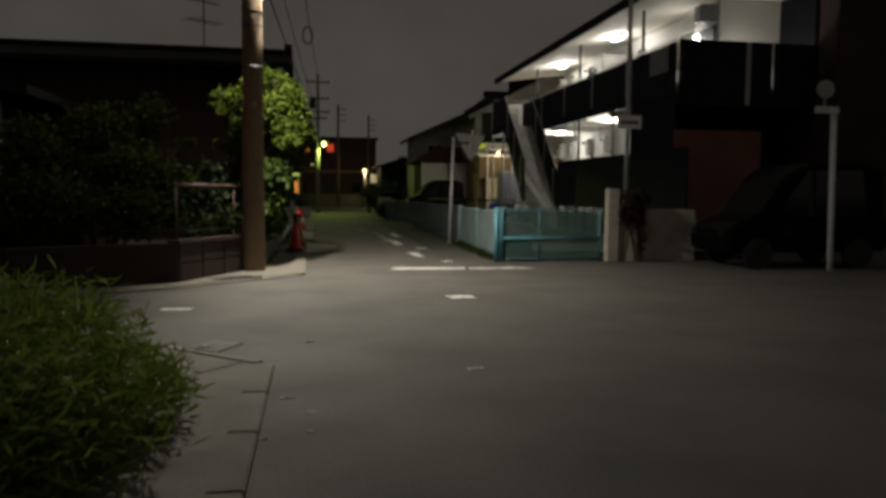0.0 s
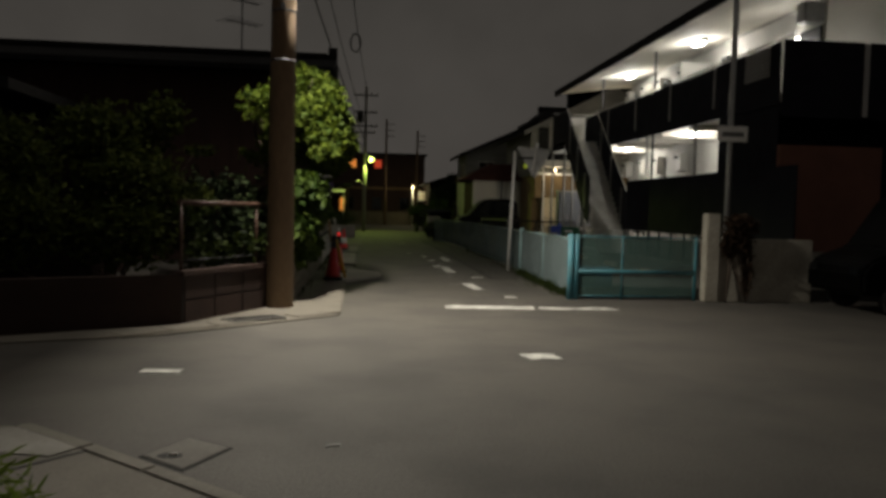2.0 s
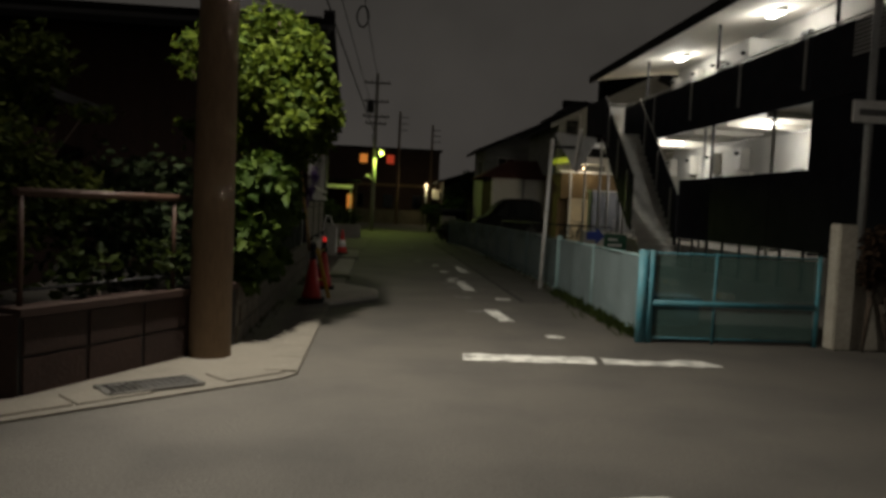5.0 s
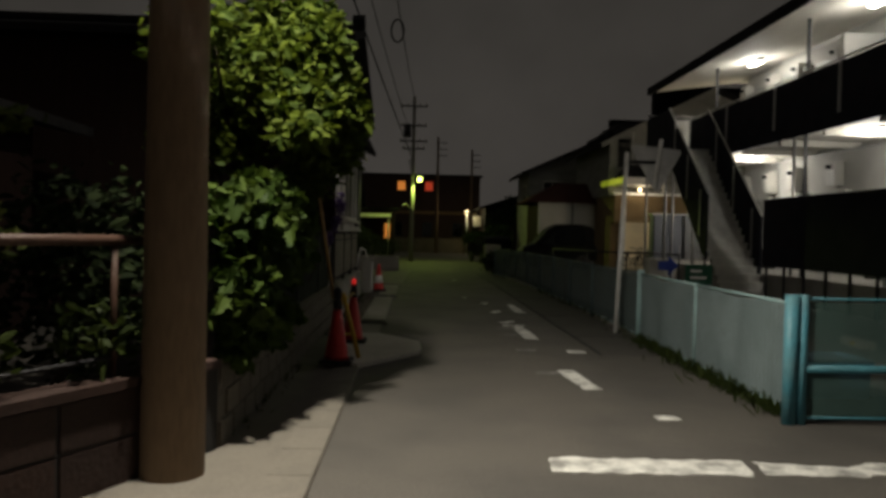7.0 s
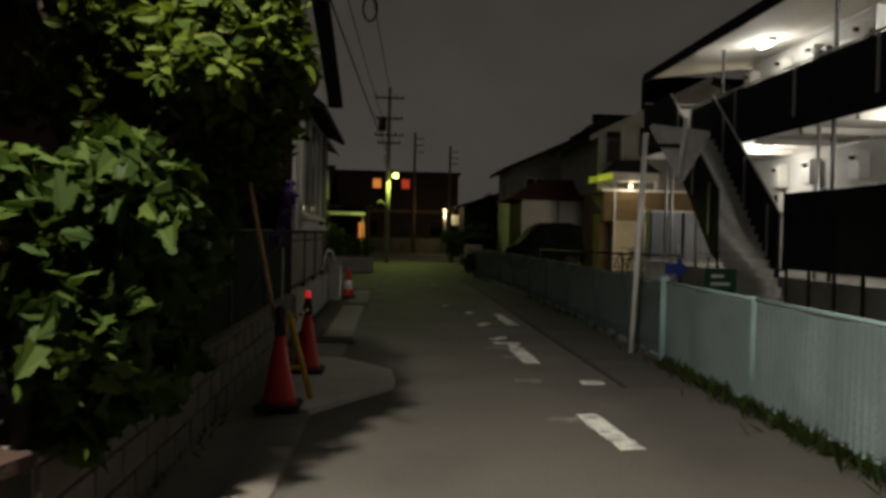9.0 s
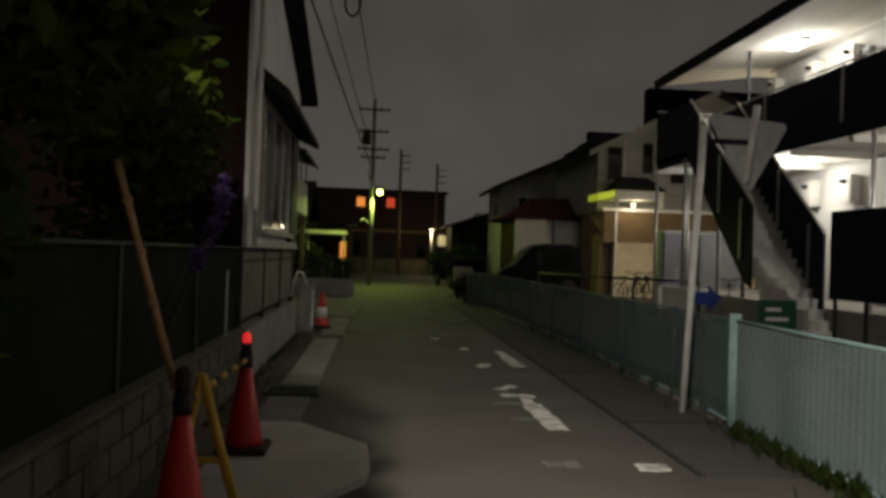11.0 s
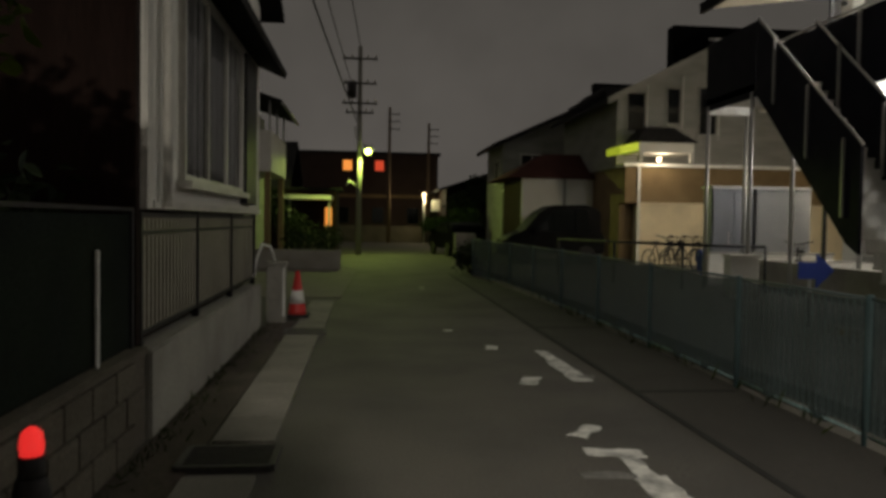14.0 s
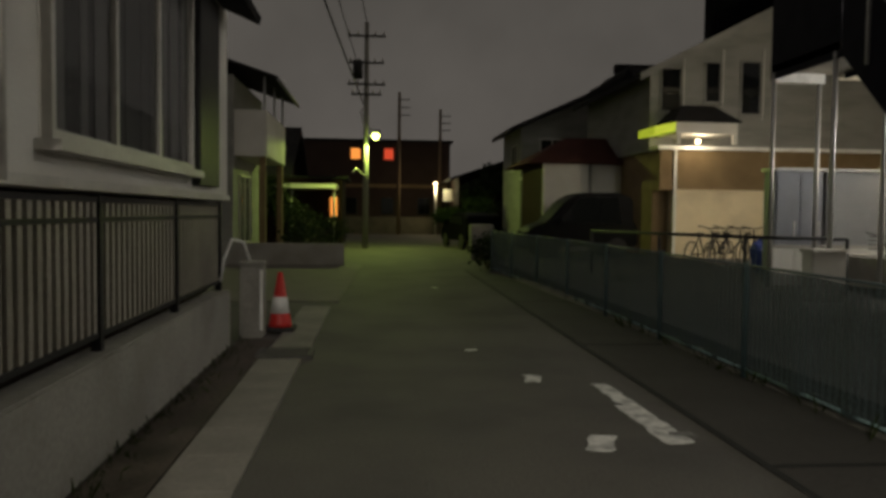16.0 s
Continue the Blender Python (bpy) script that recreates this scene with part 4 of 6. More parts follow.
part("conduit", tube(B(), (10.8, 20.1, 6.7), (10.8, 33.3, 6.7), 0.03), ALU, apt)
for z0 in (0.81, 4.23):
    for k, y0 in enumerate((21.3, 23.7, 28.2, 31.8)):
        d = part("door", box(B(), 10.95, 10.998, y0, y0 + 0.85, z0, z0 + 2.0, 0.006), WALL_GREY, apt, "grey flat door")
        part("handle", box(B(), 10.90, 10.945, y0 + 0.72, y0 + 0.76, z0 + 0.92, z0 + 1.12), ALU, d)
    for y0 in (22.4, 26.5, 29.4):
        window_unit(apt, 10.998, y0, z0 + 1.15, 0.8, 0.7, "x", out=-1, panes=2)
for z0 in (5.85, 3.0):
    for y0 in (27.6, 29.6, 31.1, 32.9):
        h = part("water_heater", box(B(), 10.72, 10.99, y0, y0 + 0.42, z0, z0 + 0.62, 0.02), FRAME_WHITE, apt, "cream wall-hung water heater")
        part("flue", tube(B(), (10.72, y0 + 0.21, z0 + 0.48), (10.62, y0 + 0.21, z0 + 0.48), 0.05), BLACK_METAL, h)
d = part("door", box(B(), 10.93, 10.998, 20.15, 21.0, 4.23, 6.15, 0.006), BLACK_METAL, apt, "dark metal end door")
part("handle", box(B(), 10.88, 10.925, 20.85, 20.89, 5.1, 5.35), ALU, d)
for z0 in (0.81, 4.23):
    for y0 in (21.3, 23.7, 28.2, 31.8):
        for a0, a1, b0, b1 in ((-0.07, -0.005, 0, 2.06), (0.855, 0.92, 0, 2.06), (-0.005, 0.855, 2.005, 2.06)):
            part("door_frame", box(B(), 10.93, 10.998, y0 + a0, y0 + a1, z0 + b0, z0 + b1), ALU, apt)
    for k, y0 in enumerate((24.75, 27.3, 29.25, 31.3)):
        mb = part("meter_box", box(B(), 10.84, 10.998, y0, y0 + 0.36, z0 + 1.55, z0 + 2.1, 0.012), (GREY_BOX, FRAME_WHITE)[k % 2], apt, "grey wall meter box")
        part("meter_window", box(B(), 10.832, 10.839, y0 + 0.08, y0 + 0.28, z0 + 1.82, z0 + 2.02), DARK_GLASS, mb)
        part("pipe", tube(B(), (10.92, y0 + 0.18, z0 + 0.02), (10.92, y0 + 0.18, z0 + 1.549), 0.022, seg=8), FRAME_WHITE, mb)
    for y0 in (22.75, 25.0, 30.4):
        ac = part("air_conditioner", box(B(), 10.40, 10.72, y0, y0 + 0.78, z0 + 0.06, z0 + 0.62, 0.02), FRAME_WHITE, apt, "cream outdoor air conditioner unit")
        part("fan_grille", tube(B(), (10.385, y0 + 0.28, z0 + 0.34), (10.398, y0 + 0.28, z0 + 0.34), 0.22, seg=20), BLACK_METAL, ac)
        for fy in (0.1, 0.62):
            part("foot", box(B(), 10.42, 10.70, y0 + fy, y0 + fy + 0.06, z0, z0 + 0.058), RUBBER, ac)
for k in range(9):
    part("louvre_slat", box(B(), 8.93, 8.952, 18.75, 19.85, 4.62 + 0.075 * k, 4.665 + 0.075 * k), ALU, apt)
for cx, cy in CORRIDOR_LAMPS:
    for cz, ceil in ((6.60, 6.68), (3.95, 4.0)):
        l_ = part("corridor_lamp", box(B(), cx - 0.12, cx + 0.12, cy - 0.32, cy + 0.32, cz, ceil - 0.001, 0.01), WHITE_STEEL, apt, "corridor ceiling lamp")
        part("diffuser", box(B(), cx - 0.10, cx + 0.10, cy - 0.30, cy + 0.30, cz - 0.04, cz - 0.001, 0.012), TUBE_GLOW, l_, "glowing diffuser")

part("bulkhead_lamp", box(B(), 11.4, 11.6, 19.1, 19.3, 4.221, 4.60, 0.03), TUBE_GLOW, apt, "glowing floor lamp inside the end parapet")
part("panel_strip", box(B(), 10.86, 10.98, 18.30, 18.338, 3.75, 5.33), ALU, apt)
part("wall_unit", box(B(), 10.45, 10.98, 20.02, 20.40, 6.20, 6.68, 0.02), GREY_BOX, apt, "grey wall unit at the corridor end")
part("wall_lamp", box(B(), 10.86, 10.99, 21.0, 21.2, 5.8, 6.05, 0.03), TUBE_GLOW, apt, "glowing wall lamp")
# made-up fixture for the lot fill light, out of view
part("wall_lamp", box(B(), 12.3, 12.5, 33.401, 33.52, 3.1, 3.3, 0.03), TUBE_GLOW, apt, "glowing wall lamp")

# outer stair
stair = thing("staircase", (8.2, 28, 0.2), "steel outer stair with dark solid side panels", "staircase")
Y0, Y1, Z0, Z1, N = 27.0, 31.1, 0.2, 4.2, 21
for k in range(N):
    y, z = Y0 + (Y1 - Y0) * k / N, Z0 + (Z1 - Z0) * (k + 1) / N
    st = part("step", box(B(), 7.80, 8.86, y, y + 0.24, z - 0.04, z), STEP, stair)
    part("riser", box(B(), 7.81, 8.85, y + 0.005, y + 0.02, z - (Z1 - Z0) / N + 0.001, z - 0.042), STEP, st)
for x0, ya in ((7.73, 28.05), (8.87, 27.5)):
    za = Z0 + (Z1 - Z0) * (ya - Y0) / (Y1 - Y0)
    prof = [(ya, max(0.2, za - 0.1)), (ya + 0.3, max(0.2, za + 0.05)), (Y1 + 0.1, Z1 - 0.2), (Y1 + 0.1, Z1 + 1.16), (ya, za + 1.5)]
    part("side_panel", slab_between(B(), [(x0, y, z) for y, z in prof], [(x0 + 0.05, y, z) for y, z in prof]), NAVY, stair, "dark solid stair side")
    part("handrail", tube(B(), (x0 + 0.025, ya, za + 1.53), (x0 + 0.025, Y1 + 0.1, Z1 + 1.19), 0.028), ALU, stair)
    for f in (0.12, 0.45, 0.8):
        y = ya + (Y1 - ya) * f
        z = Z0 + (Z1 - Z0) * (y - Y0) / (Y1 - Y0)
        part("baluster", box(B(), x0 - 0.045, x0 - 0.002, y, y + 0.05, max(0.2, z + 0.1), z + 1.3), ALU, stair)
part("landing", box(B(), 7.73, 8.94, 31.21, 33.3, 4.06, 4.2), CONCRETE, stair)
part("landing_panel", box(B(), 7.73, 7.78, 31.22, 33.3, 3.95, 5.36), NAVY, stair)
part("landing_panel", box(B(), 7.79, 8.44, 33.25, 33.3, 4.2, 5.45), NAVY, stair)
part("end_panel", box(B(), 8.445, 9.6, 33.25, 33.3, 4.2, 5.36), WALL_WHITE, stair, "pale landing end panel")
part("panel_rail", tube(B(), (7.75, 33.28, 5.49), (9.9, 33.28, 5.49), 0.03), ALU, stair)
for px, py in ((7.75, 31.35), (7.75, 33.2), (8.6, 33.2), (8.6, 31.35)):
    part("post", tube(B(), (px, py, 0.2), (px, py, 4.058), 0.04), ALU, stair)
part("landing_beam", box(B(), 7.74, 8.66, 33.14, 33.24, 3.88, 4.055), WHITE_STEEL, stair)

# ---- parking lot clutter ----
def shed(x0, x1, y0, y1, z1, material, label, ribs):
    s = thing("storage_shed", ((x0 + x1) / 2, (y0 + y1) / 2, 0.2), label, "shed", "storage sheds")
    part("body", box(B(), x0, x1, y0, y1, 0.2, z1 - 0.06, 0.01), material, s)
    part("roof", box(B(), x0 - 0.05, x1 + 0.05, y0 - 0.06, y1 + 0.05, z1 - 0.058, z1, 0.01), ALU, s)
    n = 9
    for k in range(n):
        if ribs:
            part("slat", box(B(), x0 + 0.05, x1 - 0.05, y0 - 0.02, y0 - 0.002, 0.5 + k * (z1 - 0.75) / n, 0.5 + (k + 0.65) * (z1 - 0.75) / n), material, s)
    if not ribs:
        for k in range(2):
            d = part("door", box(B(), x0 + 0.04 + k * (x1 - x0) / 2, x0 - 0.04 + (k + 1) * (x1 - x0) / 2, y0 - 0.025, y0 - 0.002, 0.28, z1 - 0.15, 0.006), material, s)
            part("handle", box(B(), x0 - 0.1 + (k + 1) * (x1 - x0) / 2, x0 - 0.07 + (k + 1) * (x1 - x0) / 2, y0 - 0.04, y0 - 0.026, 1.1, 1.4), ALU, d)
    return s


shed(8.24, 9.22, 34.0, 34.4, 2.42, mat("shed_grey", (0.20, 0.205, 0.235), 0.5, 0.2, var=0.08), "grey sheet-metal storage shed in the lot", False)
shed(9.30, 10.6, 34.0, 34.4, 2.42, mat("shed_pale", (0.25, 0.25, 0.255), 0.5, 0.2, var=0.08), "white slatted storage shed in the lot", True)
plinth = solid("wall_lot", box(B(), 8.0, 10.9, 33.55, 33.70, 0.2, 0.90, 0.015), WALL_WHITE, "low white wall before the storage sheds", "wall", "structure")
part("coping", box(B(), 7.97, 10.92, 33.53, 33.72, 0.902, 0.95, 0.01), CONCRETE, plinth)
for k in range(4):
    ws = thing("wheel_stop", (6.0, 19.0 + 2.4 * k, 0.2), "low concrete wheel stop in the parking lot", "wheel stop", "wheel stops")
    part("block", prism(B(), [(6.30, 18.7 + 2.4 * k), (6.44, 18.7 + 2.4 * k), (6.44, 19.3 + 2.4 * k), (6.30, 19.3 + 2.4 * k)], 0.2, 0.31), PALE_CONCRETE, ws)
    part("reflector", box(B(), 6.292, 6.299, 18.95 + 2.4 * k, 19.05 + 2.4 * k, 0.23, 0.28), YELLOW, ws)
planter = thing("planter_box", (7.55, 31.0, 0.2), "white concrete planter box in the lot", "planter")
part("box", box(B(), 7.15, 7.7, 30.8, 31.1, 0.2, 0.94, 0.02), WALL_WHITE, planter)
part("rim", box(B(), 7.12, 7.72, 30.77, 31.13, 0.942, 1.0, 0.015), WALL_WHITE, planter)
tarp = thing("blue_sheet", (9.25, 36.0, 0.2), "crumpled blue sheet over a bicycle", "tarpaulin")
b = B()
bmesh.ops.create_icosphere(b, subdivisions=3, radius=1.0)
rng_t = random.Random(14)
for v in b.verts:
    k = 1 + 0.10 * math.sin(7 * v.co.x + 3 * v.co.z) + 0.08 * math.sin(9 * v.co.y + 5 * v.co.z) + rng_t.uniform(-0.03, 0.03)
    v.co = Vector((9.25 + 0.42 * k * v.co.x, 36.0 + 0.3 * k * v.co.y, max(0.21, 0.62 + 0.46 * k * v.co.z)))
part("cover", b, BLUE, tarp)
barrier = thing("pipe_barrier", (7.2, 33.0, 0.2), "dark pipe barrier round the bicycle stand", "barrier")
part("rail", path_tube(B(), [(5.4, 36.5, 1.12), (7.0, 32.6, 1.12), (8.4, 31.9, 1.12)], 0.03), BLACK_METAL, barrier)
for px, py in ((5.4, 36.5), (6.2, 34.55), (7.0, 32.6), (8.4, 31.9)):
    part("post", tube(B(), (px, py, 0.2), (px, py, 1.12), 0.03), BLACK_METAL, barrier)
board = thing("notice_board", (5.95, 23.7, 0.2), "green notice board on two legs in the lot", "sign")
part("panel", box(B(), 5.68, 6.22, 23.7, 23.73, 0.70, 1.10, 0.006), GREEN_SIGN, board)
for px in (5.72, 6.18):
    part("leg", tube(B(), (px, 23.715, 0.2), (px, 23.715, 0.71), 0.018), ALU, board)
for k in range(2):
    part("text_bar", box(B(), 5.78, 6.10 - 0.1 * k, 23.693, 23.699, 0.82 + 0.13 * k, 0.87 + 0.13 * k), WHITE_STEEL, board)
arrow = thing("arrow_sign", (6.45, 27.0, 0.2), "blue arrow sign on a post in the lot", "sign")
AR = [(6.20, 0.84), (6.45, 0.84), (6.45, 0.72), (6.70, 0.95), (6.45, 1.18), (6.45, 1.06), (6.20, 1.06)]
part("plate", slab_between(B(), [(x, 27.0, z) for x, z in AR], [(x, 27.03, z) for x, z in AR]), BLUE, arrow)
part("post", tube(B(), (6.38, 27.05, 0.2), (6.38, 27.05, 1.05), 0.02), ALU, arrow)


def bicycle(x, y, turn):
    bk = thing("bicycle", (0, 0, 0), "parked city bicycle with a front basket", "bicycle", "bicycles in the lot")
    for s, cx in ((1, -0.52), (2, 0.52)):
        b = path_tube(B(), [(cx + 0.31 * math.cos(2 * math.pi * k / 24), 0, 0.33 + 0.31 * math.sin(2 * math.pi * k / 24)) for k in range(24)], 0.018, 6, True)
        w = part("wheel", b, RUBBER, bk)
        b = B()
        for k in range(8):
            a0 = math.pi * k / 4
            tube(b, (cx, 0, 0.33), (cx + 0.3 * math.cos(a0), 0, 0.33 + 0.3 * math.sin(a0)), 0.004, seg=4)
        part("spokes", b, ALU, w)
    b = B()
    for p, q in (((-0.52, 0, 0.33), (-0.18, 0, 0.78)), ((-0.18, 0, 0.78), (0.02, 0, 0.33)), ((-0.52, 0, 0.33), (0.02, 0, 0.33)), ((0.02, 0, 0.33), (0.40, 0, 0.70)), ((0.36, 0, 0.92), (0.52, 0, 0.33))):
        tube(b, p, q, 0.018, seg=7)
    part("frame", b, BLACK_METAL, bk)
    part("saddle", box(B(), -0.30, -0.06, -0.07, 0.07, 0.80, 0.86, 0.02), RUBBER, bk)
    b = B()
    path_tube(b, [(0.20, -0.27, 1.02), (0.34, -0.2, 1.0), (0.36, 0, 0.95), (0.34, 0.2, 1.0), (0.20, 0.27, 1.02)], 0.013)
    part("handlebar", b, BLACK_METAL, bk)
    b = B()
    for z in (0.72, 0.80, 0.88, 0.95):
        path_tube(b, [(0.46, -0.16, z), (0.78, -0.16, z), (0.78, 0.16, z), (0.46, 0.16, z), (0.46, -0.16, z)], 0.006, 4)
    part("basket", b, BLACK_METAL, bk)
    bk.matrix_basis = pose(x, y, 0.2, 0, 0, turn)
    return bk


bk0 = bicycle(9.3, 38.6, 40)
for x, y, t in ((9.75, 38.9, 28), (10.15, 38.7, 48), (8.75, 38.3, 35), (9.35, 32.3, 65)):
    copy_thing(bk0, pose(x, y, 0.2, 0, 0, t))


def car(x, y, z, turn, length, height, label, sedan=False):
    c = thing("car", (0, 0, 0), label, "car")
    h, w, L = height, 0.76, length / 2
    prof = [(-L, 0.35), (-L, 0.95), (-L + 0.12, 1.0), (-L + 0.16, h - 0.16), (-L + 0.6, h), (L * 0.05, h - 0.02), (L * 0.30, h - 0.25), (L * 0.62, 1.05), (L - 0.15, 0.88), (L, 0.7), (L, 0.32)]
    if sedan:
        prof = [(-L, 0.35), (-L, 0.9), (-L + 0.5, 0.98), (-L + 1.0, h), (0.1, h), (L * 0.5, 0.95), (L - 0.2, 0.85), (L, 0.65), (L, 0.32)]
    b = B()
    slab_between(b, [(px, -w, pz) for px, pz in prof], [(px, w, pz) for px, pz in prof])
    bmesh.ops.bevel(b, geom=list(b.edges), offset=0.06, segments=3, affect="EDGES")
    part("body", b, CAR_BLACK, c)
    for s in (-1, 1):
        b = B()
        q = [(-L * 0.70, 1.02), (-L * 0.62, h - 0.14), (L * 0.05, h - 0.16), (L * 0.42, 1.06)]
        y0, y1 = sorted((s * (w - 0.01), s * (w + 0.006)))
        slab_between(b, [(px, y0, pz) for px, pz in q], [(px, y1, pz) for px, pz in q])
        part("side_window", b, DARK_GLASS, c)
        part("headlight", box(B(), L - 0.08, L + 0.012, s * 0.55 - 0.13, s * 0.55 + 0.13, 0.62, 0.76, 0.02), DARK_GLASS, c)
        part("mirror", box(B(), L * 0.36, L * 0.44, s * (w + 0.09) - 0.08, s * (w + 0.09) + 0.08, 0.98, 1.14, 0.02), CAR_BLACK, c)
        for wx in (-L * 0.62, L * 0.62):
            t = part("wheel", tube(B(), (wx, s * (w - 0.14), 0.3), (wx, s * (w + 0.02), 0.3), 0.3, seg=20), RUBBER, c)
            part("rim", tube(B(), (wx, s * (w + 0.005), 0.3), (wx, s * (w + 0.03), 0.3), 0.18, seg=14), BLACK_METAL, t)
    c.matrix_basis = pose(x, y, z, 0, 0, turn)
    return c


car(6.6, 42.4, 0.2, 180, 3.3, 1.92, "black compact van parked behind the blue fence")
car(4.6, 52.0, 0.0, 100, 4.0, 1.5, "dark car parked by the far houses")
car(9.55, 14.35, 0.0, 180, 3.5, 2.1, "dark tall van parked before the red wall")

# ---- houses past the lot ----
house = thing("house", (11.5, 45, 0.2), "grey gabled house with a lit cream lower wall", "house")
b = B()
prof = [(9.0, 3.45), (19.0, 3.45), (19.0, 6.0), (13.6, 8.2), (9.0, 5.86)]
slab_between(b, [(x, 43.0, z) for x, z in prof], [(x, 50.0, z) for x, z in prof])
part("upper_wall", b, WALL_GREY, house, "grey sided upper wall")
part("lower_wall", box(B(), 9.1, 19.0, 42.3, 50.0, 2.24, 3.448), WALL_BROWN, house, "brown band of the lower wall")
part("lower_wall", box(B(), 9.6, 19.0, 42.32, 50.0, 0.2, 2.238), WALL_CREAM, house, "cream lower wall")
part("lower_wall", box(B(), 9.1, 9.598, 42.9, 50.0, 0.2, 2.238), WALL_BROWN, house)
part("ledge", box(B(), 9.0, 19.0, 42.2, 42.998, 3.45, 3.56), WHITE_STEEL, house, "white ledge")
part("corner_post", box(B(), 9.52, 9.60, 42.24, 42.318, 0.2, 3.44), WHITE_STEEL, house)
part("cream_trim", box(B(), 9.62, 19.0, 42.28, 42.318, 2.2, 2.26), WALL_CREAM, house)
b = B()
a = [(8.5, 42.5, 5.58), (13.6, 42.5, 8.2), (13.6, 50.4, 8.2), (8.5, 50.4, 5.58)]
slab_between(b, a, [(p[0], p[1], p[2] + 0.16) for p in a])
a = [(13.6, 42.5, 8.2), (19.6, 42.5, 5.7), (19.6, 50.4, 5.7), (13.6, 50.4, 8.2)]
slab_between(b, a, [(p[0], p[1], p[2] + 0.16) for p in a])
part("roof", b, ROOF, house)
part("bargeboard", slab_between(B(), [(8.5, 42.44, 5.52), (13.6, 42.44, 8.12), (13.6, 42.44, 8.36), (8.5, 42.44, 5.74)], [(8.5, 42.49, 5.52), (13.6, 42.49, 8.12), (13.6, 42.49, 8.36), (8.5, 42.49, 5.74)]), WALL_GREY, house)
for wx, wz, ww, wh in ((9.3, 4.65, 0.7, 1.4), (10.7, 4.95, 0.55, 1.3), (11.85, 4.6, 0.7, 1.7)):
    window_unit(house, wx, 43.0, wz, ww, wh, "y", glass=DARK_GLASS, frame=WALL_GREY, panes=1, behind=None, out=-1)
    part("shutter_rail", box(B(), wx + ww + 0.005, wx + ww + 0.05, 42.92, 42.99, wz - 0.1, wz + wh + 0.35), FRAME_WHITE, house)
part("roof_box", box(B(), 11.2, 16.2, 43.7, 44.3, 6.0, 8.55, 0.03), BLACK_BOARD, house, "dark flat-topped roof structure")
bay = part("bay", box(B(), 9.25, 11.1, 41.5, 42.99, 3.85, 4.18), WALL_WHITE, house, "white flat porch fascia")
b = B()
slab_between(b, [(9.15, 41.4, 4.2), (11.2, 41.4, 4.2), (11.2, 43.0, 4.2), (9.15, 43.0, 4.2)], [(9.7, 42.2, 4.75), (10.7, 42.2, 4.75), (10.7, 43.0, 4.75), (9.7, 43.0, 4.75)])
part("bay_roof", b, ROOF, bay)
# no lamp of its own: the canopy's brightness is put in as emission
part("side_canopy", slab_between(B(), [(8.62, 41.5, 3.80), (9.24, 41.5, 3.92), (9.24, 41.5, 4.18), (8.62, 41.5, 4.04)], [(8.62, 42.9, 3.80), (9.24, 42.9, 3.92), (9.24, 42.9, 4.18), (8.62, 42.9, 4.04)]), LIME_GLOW, bay, "lime-yellow side canopy, the light on it given as glow")
for px in (9.3, 11.0):
    part("bay_post", box(B(), px, px + 0.12, 41.55, 41.67, 3.562, 3.848), WALL_WHITE, bay)
lampb = part("porch_lamp", box(B(), 10.04, 10.16, 41.9, 42.0, 3.60, 3.74, 0.02), WARM_GLOW, house, "small glowing porch lamp")

house = thing("house", (9, 50, 0.2), "low house with a white wall and red roof", "house")
part("wall", box(B(), 6.4, 10.0, 46.06, 50.0, 0, 3.2), WALL_DARK, house, "near-black side wall")
part("front_wall", box(B(), 6.36, 10.0, 45.96, 46.058, 0, 3.2), WALL_WHITE, house, "white rendered front wall")
part("downpipe", tube(B(), (8.0, 45.90, 0.2), (8.0, 45.90, 3.2), 0.05), WALL_GREY, house)
b = B()
slab_between(b, [(5.7, 45.6, 3.2), (10.4, 45.6, 3.2), (10.4, 50.4, 3.2), (5.7, 50.4, 3.2)], [(7.5, 47.5, 4.25), (9.8, 47.5, 4.25), (9.8, 48.5, 4.25), (7.5, 48.5, 4.25)])
part("roof", b, ROOF_RED, house)
house = thing("house", (11, 55, 0), "two-storey gabled house with dark tiled roof", "house")
part("wall", gable_wall(6.8, 15.8, 52.5, 57.0, 0, 5.15, 7.2), WALL_GREY, house)
gable_roof(house, 6.8, 15.8, 52.5, 57.0, 5.15, 7.2, 0.5, ROOF, thick=0.2)
part("ridge", box(B(), 11.15, 11.45, 51.9, 57.6, 7.36, 7.62, 0.04), ROOF, house)
window_unit(house, 6.8, 53.3, 3.4, 1.2, 1.1, "x", glass=DARK_GLASS, out=-1, behind=None)
part("belt_course", box(B(), 6.79, 15.8, 52.44, 52.498, 2.9, 3.05), WALL_WHITE, house)
for wx in (7.6, 9.6):
    window_unit(house, wx, 52.5, 3.5, 1.1, 1.2, "y", glass=DARK_GLASS, out=-1, behind=None)

house = thing("house", (14, 62, 0), "tall dark house with a stepped tiled ridge", "house")
part("wall", box(B(), 11.5, 19, 56, 66, 0, 6.2), WALL_GREY, house)
part("roof", slab_between(B(), [(10.8, 55.5, 6.2), (19.5, 55.5, 6.2), (19.5, 66.5, 6.2), (10.8, 66.5, 6.2)], [(13.4, 58.5, 9.0), (17.8, 58.5, 9.0), (17.8, 62.5, 9.0), (13.4, 62.5, 9.0)]), ROOF, house)
part("ridge", box(B(), 13.3, 17.8, 60.2, 60.7, 9.0, 9.5, 0.05), ROOF, house)
solid("wall_far", box(B(), 3.6, 4.3, 43.6, 44.2, 0, 1.12, 0.02), CONCRETE, "short pale wall end past the blue fence", "wall", "structure")
